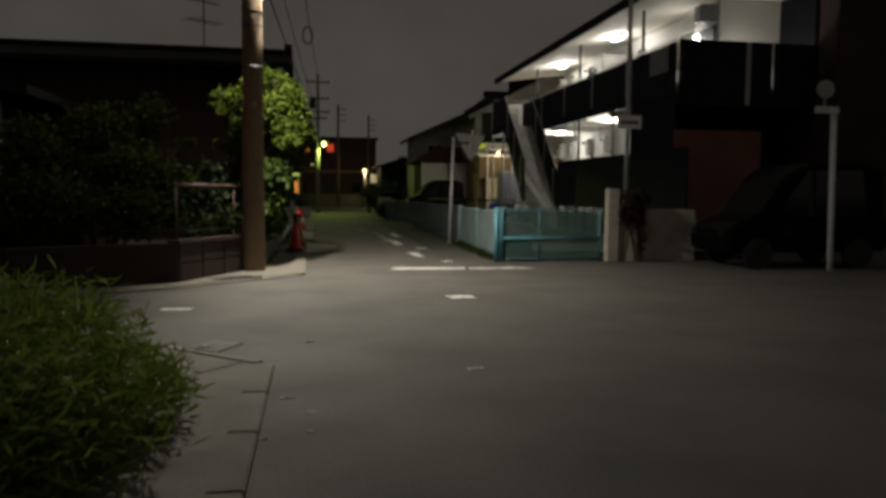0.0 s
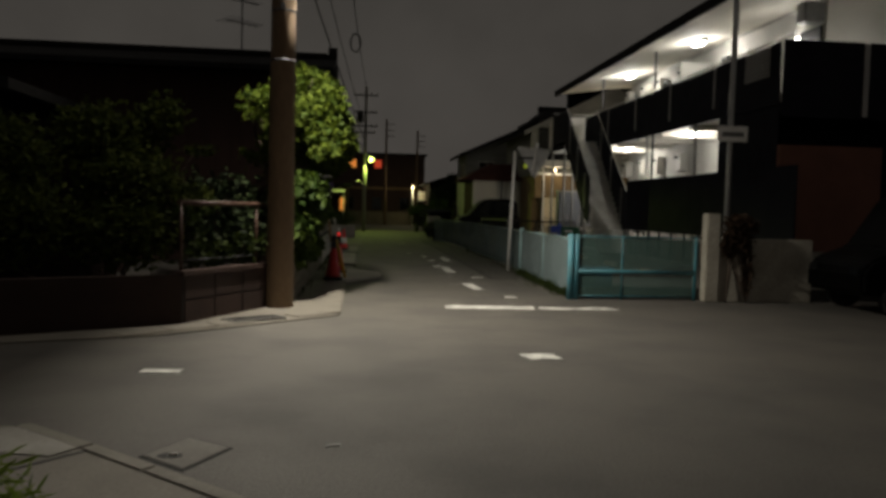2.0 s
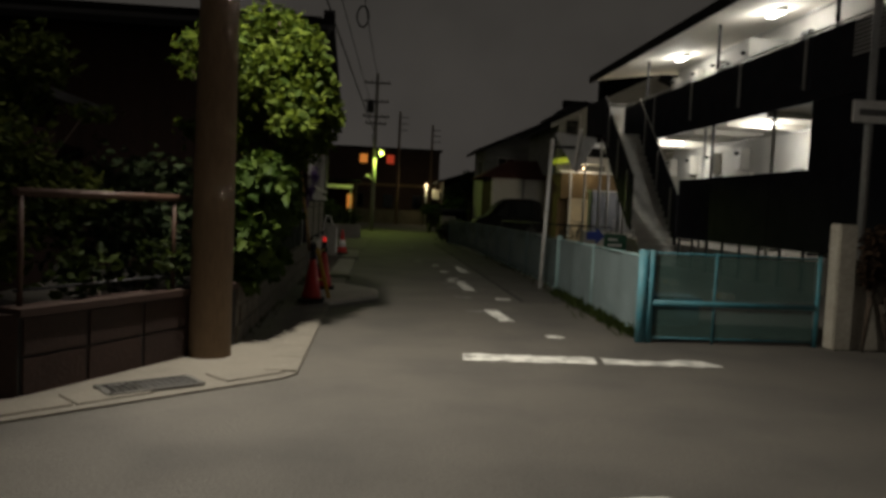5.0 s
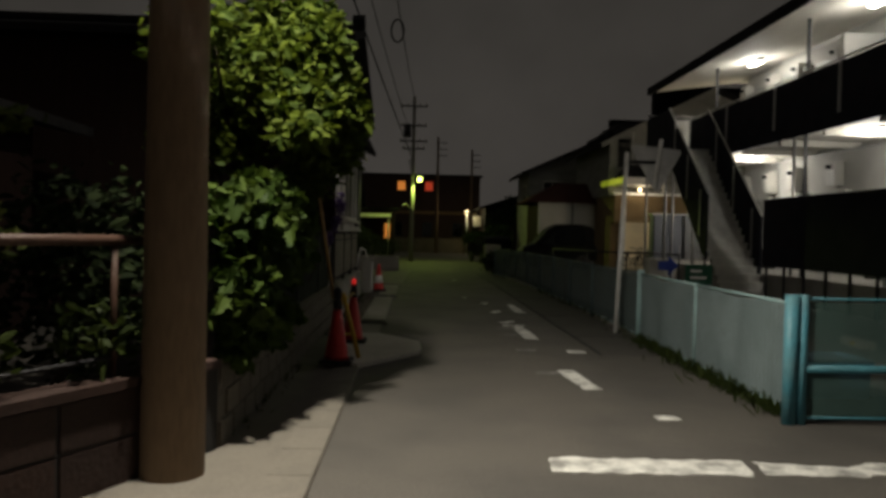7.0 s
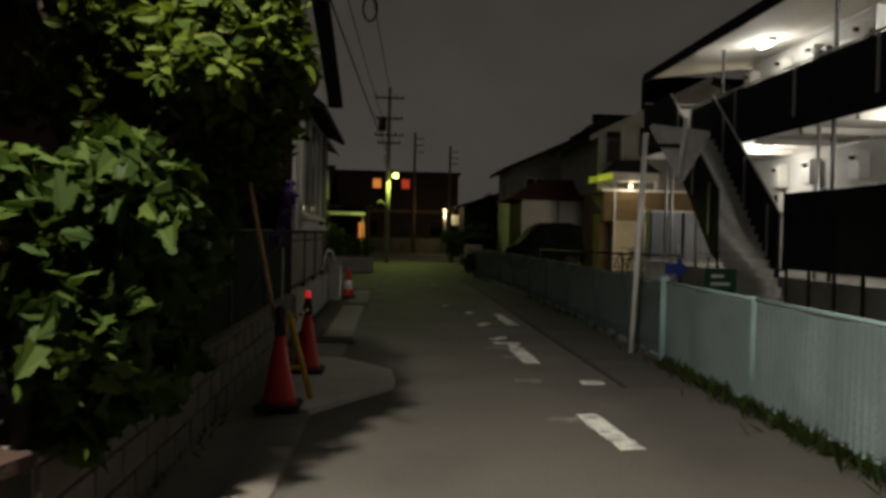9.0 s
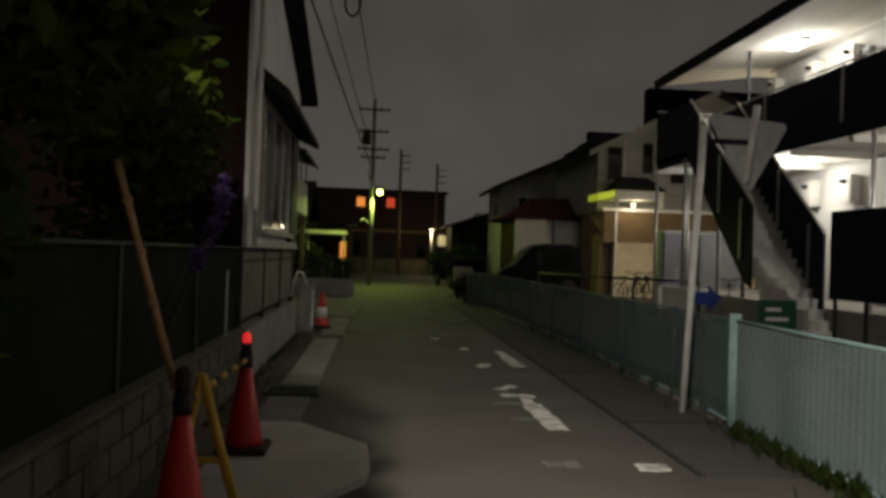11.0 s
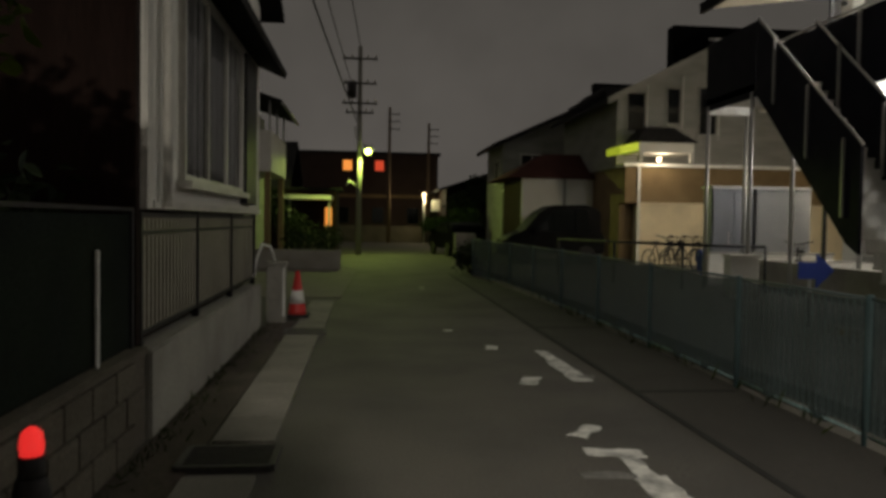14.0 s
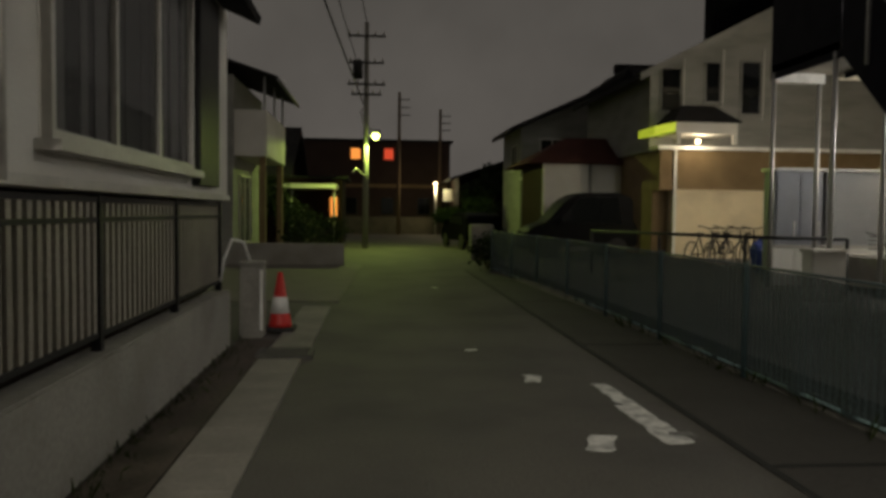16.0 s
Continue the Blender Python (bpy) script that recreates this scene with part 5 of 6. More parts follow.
for hx, hy, sx, sy, hz, lab in ((-14, 76, 24.9, 8, 6.45, "dark distant block with two lit windows"),):
    far = thing("apartment_building", (-2, 80, 0), lab, "apartment building")
    part("wall", box(B(), -14, 5.9, 75.0, 84, 0, 6.45), HOUSE_RED, far)
    part("parapet", box(B(), -14.2, 6.1, 74.9, 84.1, 6.452, 6.62), ROOF, far)
    part("string_course", box(B(), -14.1, 6.0, 74.93, 74.999, 3.2, 3.45), WALL_BROWN, far)
    for k in range(7):
        w = part("window", box(B(), -12 + 2.6 * k, -11.1 + 2.6 * k, 74.92, 74.998, 1.3, 2.5), BLACK_METAL, far)
        part("pane", box(B(), -11.95 + 2.6 * k, -11.15 + 2.6 * k, 74.9, 74.919, 1.35, 2.45), DARK_GLASS, w)
    for wx, g in ((-1.2, ORANGE_GLOW), (1.15, RED_GLOW)):
        w = part("window", box(B(), wx, wx + 0.75, 74.9, 74.998, 5.15, 6.0), BLACK_METAL, far)
        part("pane", box(B(), wx + 0.05, wx + 0.70, 74.87, 74.898, 5.2, 5.95), g, w, "glowing curtained window")
solid("wall_end", box(B(), -4.0, 5.4, 71.6, 71.8, 0, 1.15, 0.02), BLOCK, "low block wall closing the end of the street", "wall", "structure")
house = thing("house", (9, 72, 0), "dark low house at the end of the street", "house")
part("wall", gable_wall(5.6, 14, 66.0, 74.0, 0, 3.6, 5.0), WALL_DARK, house)
gable_roof(house, 5.6, 14, 66.0, 74.0, 3.6, 5.0, 0.5, ROOF)
house = thing("house", (-8, 57, 0), "low dark house with a lit doorway", "house")
part("wall", gable_wall(-14, -3.6, 54.0, 62.0, 0, 3.2, 5.4, "x"), WALL_DARK, house)
gable_roof(house, -14, -3.6, 54.0, 62.0, 3.2, 5.4, 0.6, ROOF, "x")
part("annex_wall", box(B(), -3.58, -0.85, 54.0, 58.0, 0, 2.9), WALL_DARK, house)
part("annex_roof", box(B(), -3.6, -0.6, 53.8, 58.2, 2.902, 3.02, 0.01), ROOF, house)
part("canopy", box(B(), -5.8, -1.0, 51.9, 53.99, 2.42, 2.60, 0.01), WALL_WHITE, house, "pale carport roof")
for px in (-5.6, -2.85, -1.1):
    part("canopy_post", tube(B(), (px, 52.2, 0), (px, 52.2, 2.419), 0.05), ALU, house)
part("doorway", box(B(), -1.36, -1.06, 53.9, 53.98, 1.25, 2.1), ORANGE_GLOW, house, "glowing orange doorway")
for hx0, hx1, hy0, hy1, e, r in ((14, 30, 15.95, 19.5, 6.0, 7.2),):
    hr = thing("house", (18, 18, 0), "dark red-brown house beside the apartments", "house")
    part("wall", box(B(), 12.9, 30, 17.6, 19.8, 0, 7.4), HOUSE_RED, hr)
    part("roof", box(B(), 12.6, 30.4, 17.2, 20.0, 7.402, 7.6), ROOF, hr)
    window_unit(hr, 14.6, 17.6, 4.6, 1.4, 1.2, "y", glass=DARK_GLASS, frame=BROWN_METAL, out=-1, behind=None)
wr = solid("wall_garage", box(B(), 8.80, 11.1, 17.9, 18.05, 0.2, 3.05, 0.01), WALL_RED, "red-brown rendered garage wall", "wall", "structure")

mirror = thing("road_mirror_post", (9.8, 13.3, 0), "pale post with a cross board and round mirror back", "post")
part("post", tube(B(), (9.80, 13.3, 0.0), (9.73, 13.3, 3.08), 0.055, seg=12), WHITE_STEEL, mirror)
part("board", box(B(), 9.28, 9.78, 13.21, 13.24, 3.0, 3.13, 0.006), WHITE_STEEL, mirror)
part("disc", tube(B(), (9.49, 13.21, 3.45), (9.49, 13.27, 3.45), 0.17, 0.17, 24), STEEL, mirror, "grey round mirror back")
part("disc_stem", tube(B(), (9.50, 13.26, 3.131), (9.50, 13.26, 3.3), 0.026), STEEL, mirror)


# ---- street poles and cables ----
def utility_pole(x, y, top, r0, label, material=POLE):
    p = thing("utility_pole", (x, y, 0), label, "utility pole", "utility poles")
    part("shaft", tube(B(), (x, y, 0), (x, y, top), r0, r0 * 0.68, 20), material, p)
    return p


pole = utility_pole(-1.10, 13.86, 10.5, 0.20, "round concrete utility pole with a street lamp")
for z in (3.55, 4.25):
    part("band", tube(B(), (-1.10, 13.86, z), (-1.10, 13.86, z + 0.03), 0.203 - 0.0061 * z, seg=24), BLACK_METAL, pole)
part("tie_wire", path_tube(B(), [(-1.10 + 0.178 * math.cos(2 * math.pi * k / 24), 13.86 + 0.178 * math.sin(2 * math.pi * k / 24), 4.52 - 0.04 * math.cos(2 * math.pi * k / 24)) for k in range(24)], 0.012, 6, True), BLACK_METAL, pole)
part("cable_clip", box(B(), -1.13, -1.06, 13.655, 13.69, 4.25, 4.36, 0.008), BLACK_METAL, pole)
part("lamp_arm", path_tube(B(), [(-0.97, 13.80, 5.25), (-0.86, 13.72, 5.37), (-0.70, 13.60, 5.39)], 0.024), STEEL, pole)
hd = part("lamp_head", box(B(), -0.79, -0.53, 13.45, 13.71, 5.31, 5.41, 0.03), STEEL, pole, "street lamp head")
# added plate, no known lamp part: it dims light on garden and corner
part("added_shield", box(B(), -0.788, -0.780, 13.0, 13.72, 4.72, 5.309), LAMP_DIMMER, hd, "added see-through plate that dims the lamp towards the garden")
part("lens", box(B(), -0.75, -0.57, 13.47, 13.69, 5.235, 5.308, 0.025), LED_GLOW, hd, "glowing lens")
part("cross_arm", box(B(), -1.9, -0.2, 13.90, 14.0, 9.6, 9.7), STEEL, pole)

pole = utility_pole(0.22, 51.0, 9.0, 0.125, "far utility pole with transformer and yellow-green lamp", FAR_POLE)
for z, w in ((8.4, 0.75), (7.35, 0.7), (6.5, 0.75), (6.1, 0.6)):
    a_ = part("cross_arm", box(B(), 0.22 - w, 0.22 + w, 50.82, 50.88, z, z + 0.08), BLACK_METAL, pole)
    for s in (-0.9, -0.45, 0.45, 0.9):
        part("insulator", tube(B(), (0.22 + s * w, 50.85, z + 0.081), (0.22 + s * w, 50.85, z + 0.22), 0.035, 0.025, 8), FRAME_WHITE, a_)
part("transformer", tube(B(), (-0.12, 50.75, 6.75), (-0.12, 50.75, 7.45), 0.2, seg=16), BLACK_METAL, pole)
part("lamp_arm", path_tube(B(), [(0.14, 50.86, 5.6), (0.0, 50.7, 5.45), (0.16, 50.6, 4.85), (0.42, 50.5, 4.74), (0.56, 50.45, 4.70)], 0.03), ALU, pole)
hd = part("lamp_head", box(B(), 0.42, 0.80, 50.3, 50.6, 4.56, 4.70, 0.02), ALU, pole)
part("bulb", lathe(B(), (0.60, 50.45, 0), [(0.06, 4.558), (0.12, 4.50), (0.135, 4.43), (0.09, 4.36), (0.03, 4.33)], 16), MERC_GLOW, hd, "glowing yellow-green bulb")
part("bracket", path_tube(B(), [(0.2, 50.85, 2.9), (-0.15, 50.6, 3.2), (-0.3, 50.4, 3.0)], 0.03), ALU, pole)
for px, py, top in ((2.1, 70, 9.2), (5.1, 74, 8.7)):
    fp = utility_pole(px, py, top, 0.13, "thin distant utility pole")
    for k in range(3):
        part("cross_arm", box(B(), px - 0.1, px + 0.7, py - 0.1, py - 0.04, top - 0.5 - 0.5 * k, top - 0.44 - 0.5 * k), BLACK_METAL, fp)
yl = thing("yard_lamp", (4.5, 69.8, 0), "small yellow lamp on a post by a far wall", "lamp")
part("post", tube(B(), (4.5, 69.8, 0), (4.5, 69.8, 3.2), 0.06), ALU, yl)
part("head", box(B(), 4.35, 4.6, 69.5, 69.78, 3.3, 3.42, 0.03), WARM_GLOW, yl)
part("panel", box(B(), 5.0, 5.7, 69.9, 69.95, 2.2, 3.0), WALL_WHITE, yl)


def cable(name, p, q, sag, r, label):
    b = B()
    n = 24
    pts = [Vector(p).lerp(Vector(q), k / n) - Vector((0, 0, sag * 4 * (k / n) * (1 - k / n))) for k in range(n + 1)]
    path_tube(b, pts, r, 6)
    return solid(name, b, WIRE, label, "cable", "", "overhead cables")


cable("cable", (-2.6, 13.95, 10.1), (0.12, 50.85, 5.75), 0.3, 0.028, "thick black overhead cable between the utility poles")
cable("cable", (-1.8, 13.95, 9.72), (-0.2, 50.85, 7.57), 0.3, 0.018, "black overhead cable between the utility poles")
cable("cable", (-0.8, 13.95, 9.72), (0.3, 50.85, 8.62), 0.75, 0.018, "black overhead cable between the utility poles")
b = path_tube(B(), [(-0.30 + 0.2 * math.cos(2 * math.pi * k / 24), 33.8, 8.05 + 0.36 * math.sin(2 * math.pi * k / 24)) for k in range(24)], 0.03, 6, True)
solid("cable_coil", b, WIRE, "spare loop of black cable hanging on the line", "cable")


# ---- cones, bar, stick, bollard ----
def cone(x, y, white, lit, label):
    c = thing("traffic_cone", (x, y, 0.0), label, "traffic cone", "traffic cones")
    z = 0.056 if y < 25 else 0.03
    part("base", box(B(), x - 0.19, x + 0.19, y - 0.19, y + 0.19, z, z + 0.045, 0.015), RUBBER, c)
    prof = [(0.145, z + 0.046), (0.135, z + 0.09), (0.03, z + 0.70), (0.022, z + 0.705)]
    part("body", lathe(B(), (x, y, 0), prof), CONE_RED, c)
    if white:
        part("band", lathe(B(), (x, y, 0), [(0.117, z + 0.21), (0.083, z + 0.41)]), CONE_WHITE, c, "white reflective band")
    else:
        part("collar", lathe(B(), (x, y, 0), [(0.05, z + 0.62), (0.05, z + 0.70), (0.04, z + 0.74)]), RUBBER, c, "black bar ring")
    if lit:
        l_ = part("lamp_body", lathe(B(), (x, y, 0), [(0.036, z + 0.742), (0.036, z + 0.80)]), RUBBER, c)
        part("lens", lathe(B(), (x, y, 0), [(0.030, z + 0.802), (0.033, z + 0.83), (0.028, z + 0.865), (0.012, z + 0.88)], 14), RED_LENS, l_, "glowing red warning light")
    return c


ca = cone(-0.47, 17.92, False, False, "red traffic cone with a black ring")
part("lamp_body", lathe(B(), (-0.47, 17.92, 0), [(0.036, 0.80), (0.045, 0.83), (0.045, 0.90), (0.02, 0.93)]), RUBBER, ca, "dark unlit warning light")
cone(-0.42, 19.62, False, True, "red traffic cone topped by a red warning light")
cone(-0.52, 29.3, True, False, "red traffic cone with a white band")
bar = thing("cone_bar", (-0.46, 18.8, 0.7), "yellow and black striped bar between two cones", "barrier bar")
pa, pb = Vector((-0.47, 17.97, 0.73)), Vector((-0.42, 19.57, 0.73))
for k in range(10):
    part("stripe", tube(B(), pa.lerp(pb, k / 10), pa.lerp(pb, (k + 1) / 10), 0.02, seg=10), YELLOW if k % 2 else RUBBER, bar)
stick = thing("bamboo_stick", (-0.6, 18.2, 0.8), "bamboo stick leaning out of a cone", "stick")
part("cane", tube(B(), (-0.53, 17.99, 0.80), (-0.62, 17.22, 1.93), 0.022, 0.016, 8), BAMBOO, stick)
for f in (0.2, 0.42, 0.64, 0.85):
    c = Vector((-0.53, 17.99, 0.80)).lerp(Vector((-0.62, 17.22, 1.93)), f)
    part("node", tube(B(), c, c + Vector((-0.002, -0.01, 0.016)), 0.025, seg=8), BAMBOO, stick)
stand = thing("barricade_stand", (-0.4, 18.2, 0.05), "yellow A-shaped barricade stand by the cones", "barricade")
for qx in (-0.62, -0.24):
    part("leg", tube(B(), (-0.44, 18.22, 0.84), (qx, 18.3, 0.056), 0.028, seg=10), YELLOW, stand)
part("brace", tube(B(), (-0.56, 18.27, 0.34), (-0.32, 18.27, 0.34), 0.02, seg=8), YELLOW, stand)
boll = thing("gate_pillar", (-0.78, 28.95, 0), "square grey concrete pillar at the driveway", "pillar")
part("pillar", box(B(), -0.93, -0.66, 28.82, 29.08, 0, 0.84, 0.015), CONCRETE, boll)
part("cap", box(B(), -0.95, -0.64, 28.80, 29.10, 0.842, 0.89, 0.01), CONCRETE, boll)
part("reflector", box(B(), -0.69, -0.66, 28.795, 28.818, 0.1, 0.8), WHITE_STEEL, boll)
rope = solid("rope", path_tube(B(), [(-0.80, 28.78, 0.9), (-0.86, 28.7, 1.12), (-0.95, 28.5, 1.16), (-1.0, 28.3, 0.95), (-1.02, 28.2, 0.72)], 0.02), WHITE_STEEL, "pale rope looped from fence to pillar", "rope")

# ---- planting ----
tree = thing("tree", (-1.75, 17.0, 0.0), "dense evergreen garden tree leaning over the street", "tree")
BLOBS = [(-0.95, 16.05, 3.62, 0.42, 0.45, 0.36), (-0.70, 16.0, 3.15, 0.50, 0.50, 0.42), (-0.42, 16.0, 2.85, 0.34, 0.45, 0.34), (-0.55, 15.7, 2.45, 0.40, 0.45, 0.30),
         (-1.78, 15.9, 3.18, 0.28, 0.28, 0.36), (-1.78, 15.9, 2.35, 0.26, 0.26, 0.22), (-1.35, 15.2, 3.2, 0.35, 0.45, 0.35), (-0.62, 16.6, 2.35, 0.40, 0.50, 0.40), (-1.2, 16.9, 3.0, 0.60, 0.70, 0.75), (-1.3, 16.0, 2.5, 0.45, 0.5, 0.45),
         (-1.05, 17.8, 2.65, 0.52, 0.70, 0.52), (-1.3, 18.9, 2.75, 0.70, 0.90, 0.70), (-1.45, 20.2, 2.5, 0.75, 0.85, 0.70), (-0.85, 15.55, 3.0, 0.38, 0.40, 0.40)]
part("trunk", twigs(tube(B(), (-1.75, 17.0, 0.0), (-1.5, 16.8, 1.9), 0.11, 0.08, 10), (-1.5, 16.8, 1.85), BLOBS, 0.045, 5, 2), BARK, tree)
leaves("crown", LEAF_TREE, tree, cloud(BLOBS, 11500, 7, 0.3), 0.125, "oval", 0.15, 8)
LIMB = [(-0.42, 15.95, 2.85, 0.32, 0.45, 0.40), (-0.55, 15.75, 3.20, 0.32, 0.40, 0.32), (-0.60, 16.1, 3.50, 0.30, 0.40, 0.26), (-0.55, 15.5, 2.62, 0.32, 0.40, 0.35), (-0.20, 16.0, 2.62, 0.18, 0.35, 0.24), (-0.52, 15.15, 2.38, 0.22, 0.22, 0.16), (-0.45, 16.5, 2.40, 0.32, 0.45, 0.30)]
part("limb", twigs(B(), (-1.2, 16.6, 2.3), LIMB, 0.03, 6, 2), BARK, tree)
leaves("limb_foliage", LEAF_TREE, tree, cloud(LIMB, 6500, 15, 0.2), 0.125, "oval", 0.2, 16)
vine = thing("fig_shrub", (-1.2, 15.3, 0.0), "broad-leaved fig shrub hanging over the block wall", "shrub")
VB = [(-0.80, 15.1, 1.75, 0.30, 0.6, 0.32), (-0.72, 15.6, 1.45, 0.26, 0.6, 0.35), (-0.85, 14.8, 1.15, 0.22, 0.45, 0.35), (-0.78, 15.5, 0.85, 0.18, 0.5, 0.22), (-0.72, 16.0, 1.7, 0.22, 0.35, 0.3), (-1.15, 14.7, 1.65, 0.18, 0.22, 0.30), (-1.05, 14.7, 1.30, 0.22, 0.3, 0.35), (-0.95, 14.85, 0.72, 0.16, 0.35, 0.2)]
part("stem", twigs(B(), (-1.3, 15.3, 0.0), VB, 0.02, 9, 2), BARK, vine)
leaves("foliage", LEAF_FIG, vine, cloud(VB, 3000, 11, 0.2), 0.145, "broad", 0.55, 12)
SH = [(-2.85, 14.0, 2.72, 0.42, 0.35, 0.36), (-3.6, 13.7, 2.35, 0.7, 0.5, 0.55), (-2.30, 14.0, 2.24, 0.30, 0.25, 0.10), (-3.1, 13.4, 1.75, 0.8, 0.5, 0.5), (-2.35, 13.5, 1.5, 0.45, 0.35, 0.3),
      (-4.5, 13.0, 2.0, 0.7, 0.5, 0.6), (-4.3, 12.7, 1.2, 0.9, 0.5, 0.6), (-3.1, 13.0, 1.05, 0.8, 0.45, 0.5), (-6.2, 12.4, 1.2, 1.2, 0.6, 0.65), (-3.2, 14.3, 2.3, 0.5, 0.3, 0.35)]
shrub = thing("shrub", (-3.4, 13.6, 0), "tall dull green garden shrubs behind the corner wall", "shrub")
part("stem", twigs(B(), (-3.5, 13.7, 0.0), SH, 0.022, 19, 1), BARK, shrub)
leaves("foliage", LEAF_SHADY, shrub, cloud(SH, 15000, 21, 0.35), 0.11, "oval", 0.0, 22, up=0.3)
low = thing("shrub", (-1.8, 13.5, 0), "small leafy plants behind the brown railing", "shrub")
LB = [(-1.5, 13.75, 0.9, 0.3, 0.3, 0.3), (-2.0, 13.0, 0.85, 0.3, 0.3, 0.28), (-2.3, 13.2, 1.25, 0.3, 0.25, 0.3)]
part("stem", twigs(B(), (-1.8, 13.5, 0.0), LB, 0.015, 29, 3), BARK, low)
leaves("foliage", LEAF_SHRUB, low, cloud(LB, 450, 31, 0.3), 0.11, "oval", 0.0, 32, up=0.3)
hedge = thing("hedge", (-1.9, 20.3, 0), "dark hedge behind the garden fence", "hedge")
HB = [(-1.7, 19.2 + 0.8 * k, 1.1, 0.5, 0.7, 0.95) for k in range(5)] + [(-2.4, 15 + 0.9 * k, 1.2, 0.9, 0.8, 0.9) for k in range(4)]
part("stem", twigs(B(), (-1.9, 20.3, 0.0), HB[:5], 0.02, 39, 1), BARK, hedge)
leaves("foliage", LEAF_DARK, hedge, cloud(HB, 4500, 41, 0.5), 0.13, "oval", 0.1, 42)
fl = thing("flowering_plant", (-1.4, 19.9, 0), "plant with drooping purple flower spikes", "plant")
FB = [(-0.62, 19.55, 1.95, 0.07, 0.12, 0.2), (-0.68, 19.45, 1.68, 0.06, 0.09, 0.14), (-0.74, 19.35, 1.48, 0.05, 0.07, 0.12)]
part("stem", twigs(B(), (-1.4, 19.9, 0.0), FB, 0.012, 49, 1), BARK, fl)
for k, f in enumerate(FB):
    leaves("flower_spike", FLOWER, fl, cloud([f], 90, 51 + k, 0.2), 0.055, "broad", 0.3, 55 + k)
weeds = thing("weed_thicket", (-1.5, 4.0, 0.02), "tall tangled green weeds spilling over the pavement", "weeds")
WB = [(-1.75, 4.2, 0.35, 0.75, 0.8, 0.55), (-1.2, 3.8, 0.35, 0.45, 0.7, 0.4), (-1.6, 3.2, 0.45, 0.7, 0.6, 0.5), (-2.4, 4.6, 0.4, 0.7, 0.8, 0.55), (-1.05, 4.6, 0.22, 0.35, 0.6, 0.25), (-1.9, 5.6, 0.2, 0.6, 0.5, 0.3), (-1.75, 4.9, 0.45, 0.7, 0.6, 0.5), (-2.8, 5.4, 0.5, 0.8, 0.7, 0.6), (-1.5, 5.5, 0.24, 0.35, 0.45, 0.28), (-1.15, 5.05, 0.18, 0.32, 0.45, 0.22)]
part("stem", twigs(B(), (-1.6, 4.0, 0.02), WB, 0.012, 59, 4), BARK, weeds)
leaves("foliage", LEAF_WEED, weeds, cloud(WB, 32000, 61, 0.25), 0.12, "blade", -0.1, 62, up=0.25)
vine = thing("dry_vine", (6.6, 15.3, 0), "brown withered vine hanging on the concrete wall", "plant")
DV = [(6.62, 15.22, 1.38, 0.32, 0.12, 0.20), (6.56, 15.22, 1.12, 0.30, 0.11, 0.26), (6.78, 15.23, 0.62, 0.09, 0.06, 0.5), (6.45, 15.24, 0.95, 0.12, 0.07, 0.22)]
part("stem", twigs(twigs(B(), (6.8, 15.26, 0.0), DV, 0.02, 69, 2), (6.42, 15.26, 0.0), DV[:2], 0.016, 70, 2), BARK, vine)
leaves("foliage", DRY, vine, cloud(DV, 3400, 71, 0.1), 0.085, "oval", 0.6, 72)
rng_g = np.random.default_rng(81)
gy = np.concatenate([rng_g.uniform(15.7, 20.6, 900), rng_g.uniform(20.6, 30, 60)])
gx = np.interp(gy, [p[1] for p in FENCE], [p[0] for p in FENCE]) - rng_g.gamma(1.5, 0.05, len(gy))
grass = leaves("grass", LEAF_SHRUB, None, np.stack([gx, gy, np.full(len(gy), 0.004)], 1), 0.16, "blade", 0, 82, up=1.6)
lane_y = np.concatenate([rng_g.uniform(20.7, 28.6, 260), rng_g.uniform(14.6, 17.8, 60)])
lane_x = np.where(lane_y > 20, -0.90 + rng_g.gamma(1.2, 0.05, len(lane_y)), -0.94 + rng_g.gamma(1.2, 0.03, len(lane_y)))
verge_grass = leaves("grass", LEAF_SHRUB, None, np.stack([lane_x, lane_y, np.full(len(lane_y), 0.012)], 1), 0.08, "blade", 0, 84, up=1.4)
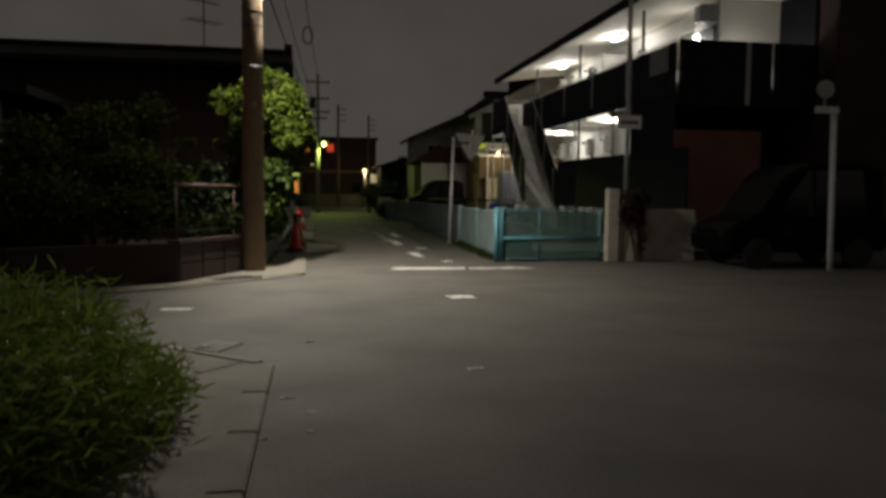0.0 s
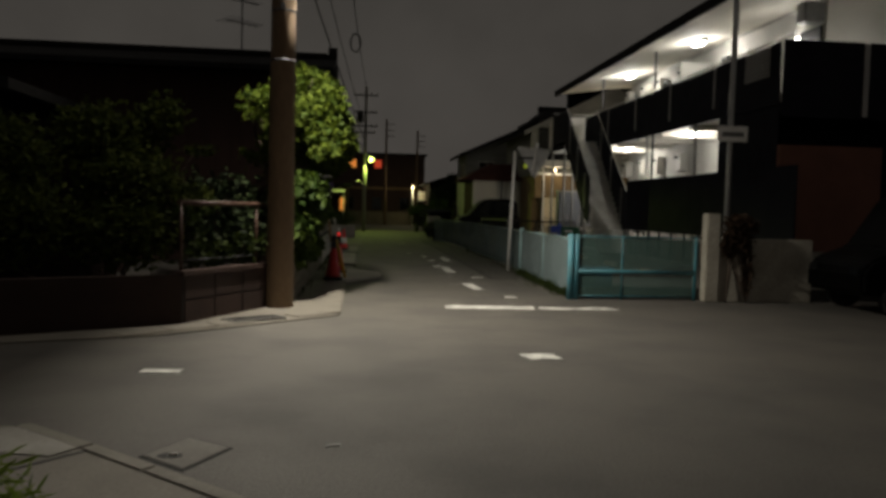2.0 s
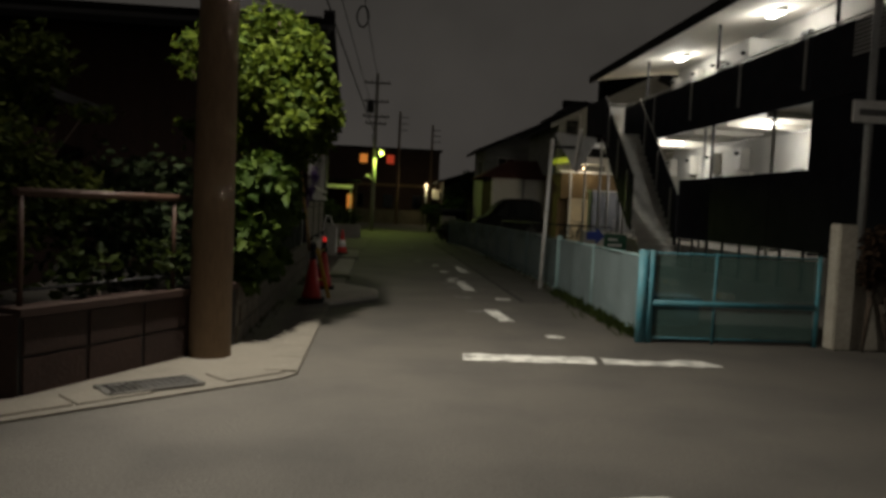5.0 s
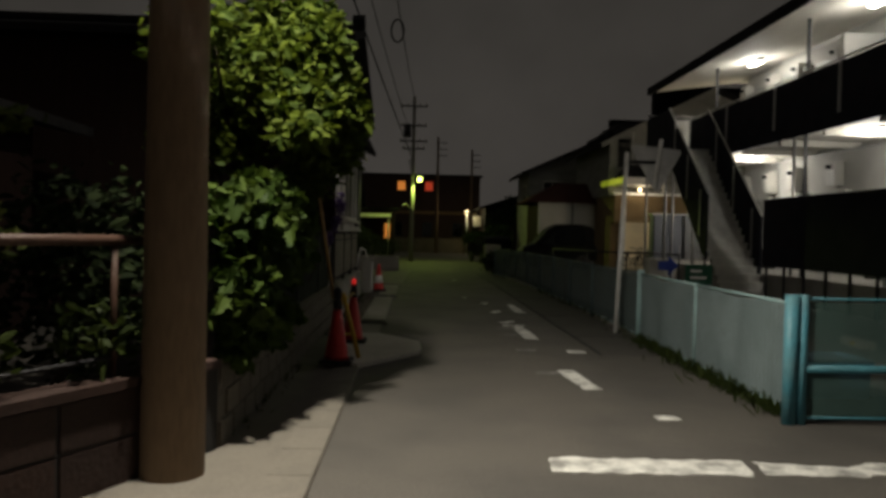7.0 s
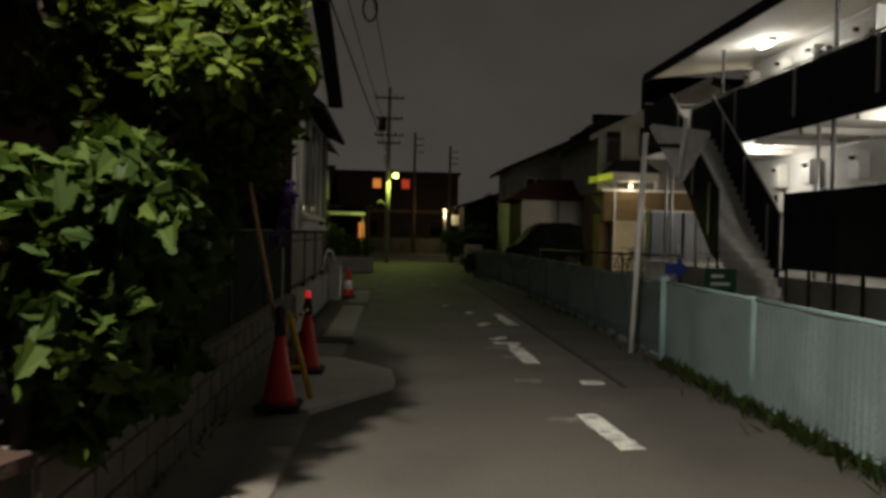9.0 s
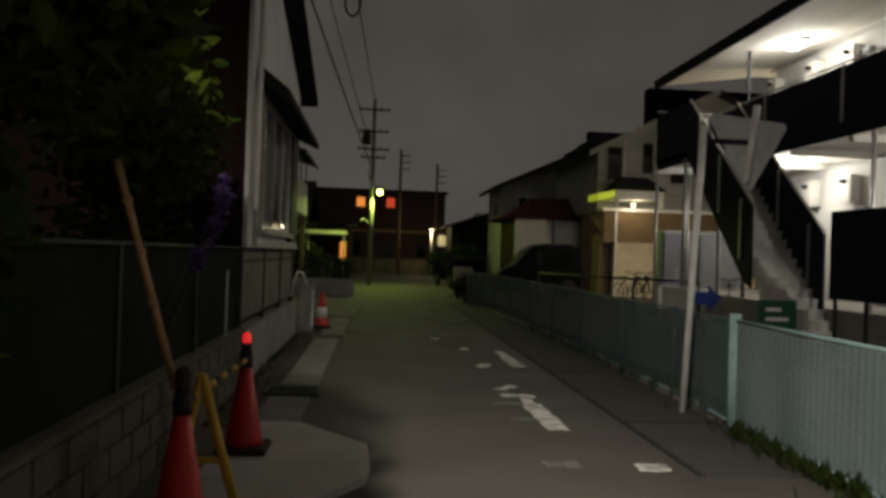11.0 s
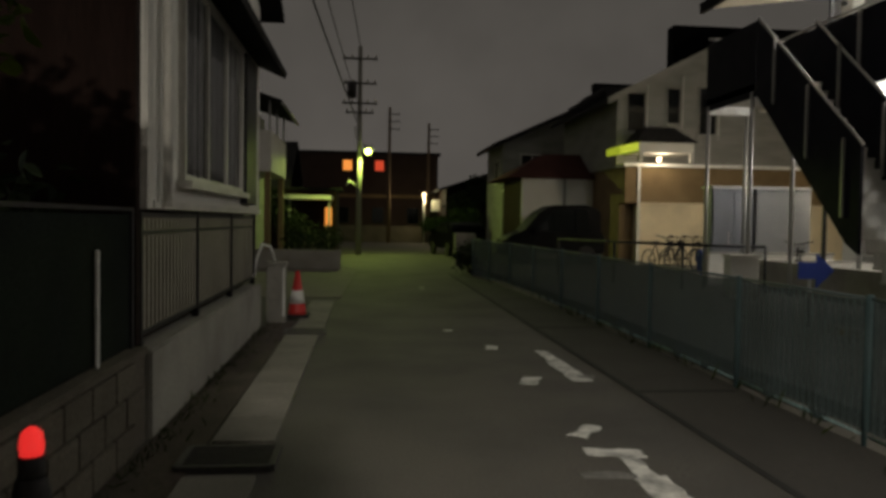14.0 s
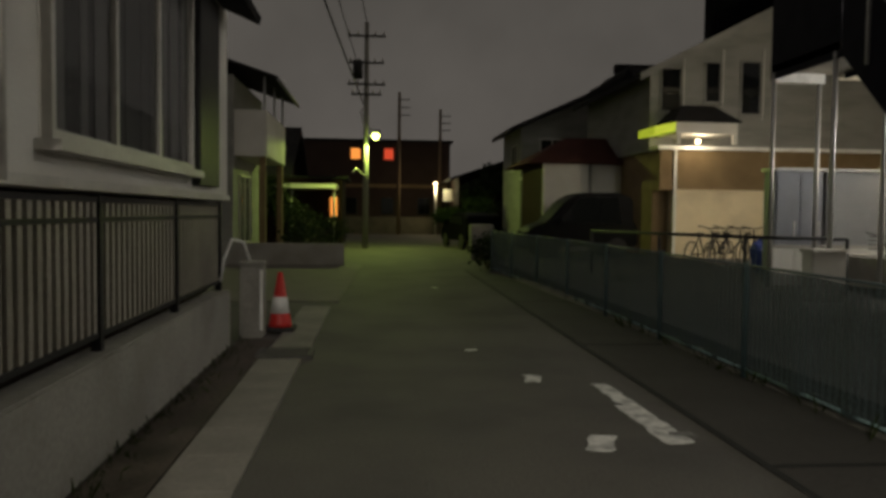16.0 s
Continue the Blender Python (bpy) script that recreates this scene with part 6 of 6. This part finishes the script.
tagged(verge_grass, "sparse short weeds along the wall foot", "grass", "", "stuff")
tagged(grass, "thin weeds growing along the fence foot", "grass", "", "stuff")
bush = thing("shrub", (3.5, 39.9, 0), "dark round bush at the end of the blue fence", "shrub")
BB = [(3.45, 39.7, 0.5, 0.45, 0.5, 0.5), (3.9, 40.2, 0.55, 0.5, 0.6, 0.55)]
part("stem", twigs(B(), (3.6, 39.9, 0.0), BB, 0.02, 89, 3), BARK, bush)
leaves("foliage", LEAF_DARK, bush, cloud(BB, 900, 91, 0.4), 0.12, "oval", 0.1, 92)
bush = thing("shrub", (-1.6, 44.0, 0), "dark shrubs by the low driveway wall", "shrub")
BB = [(-1.5, 42.6, 0.7, 0.7, 0.8, 0.6), (-0.9, 46.0, 0.8, 0.7, 0.9, 0.6), (-2.2, 48.5, 1.0, 0.9, 1.0, 0.8)]
part("stem", twigs(B(), (-1.6, 44.0, 0.0), BB, 0.02, 99, 3), BARK, bush)
leaves("foliage", LEAF_DARK, bush, cloud(BB, 1600, 101, 0.4), 0.14, "oval", 0.1, 102)


def dark_tree(x, y, h, seed, label):
    t = thing("tree", (x, y, 0), label, "tree", "far trees")
    rng = random.Random(seed)
    bl = [(x + rng.uniform(-1.2, 1.2), y + rng.uniform(-1, 1), h * rng.uniform(0.55, 0.85), rng.uniform(0.7, 1.1), rng.uniform(0.7, 1.1), h * rng.uniform(0.13, 0.2)) for _ in range(7)]
    part("trunk", twigs(tube(B(), (x, y, 0), (x + 0.1, y, h * 0.45), 0.14, 0.09, 9), (x + 0.1, y, h * 0.44), bl, 0.06, seed, 1), BARK, t)
    leaves("crown", LEAF_DARK, t, cloud(bl, 2600, seed, 0.45), 0.2, "oval", 0.1, seed + 1)
    return t


dark_tree(4.9, 55.5, 2.3, 213, "dark garden tree beside the parked car")
dark_tree(7.4, 64.5, 4.6, 201, "dark garden tree beyond the far houses")
dark_tree(-4.3, 49.6, 3.0, 205, "dark bushy tree by the far utility pole")
dark_tree(-5.5, 56.0, 5.6, 209, "tall dark tree behind the carport")
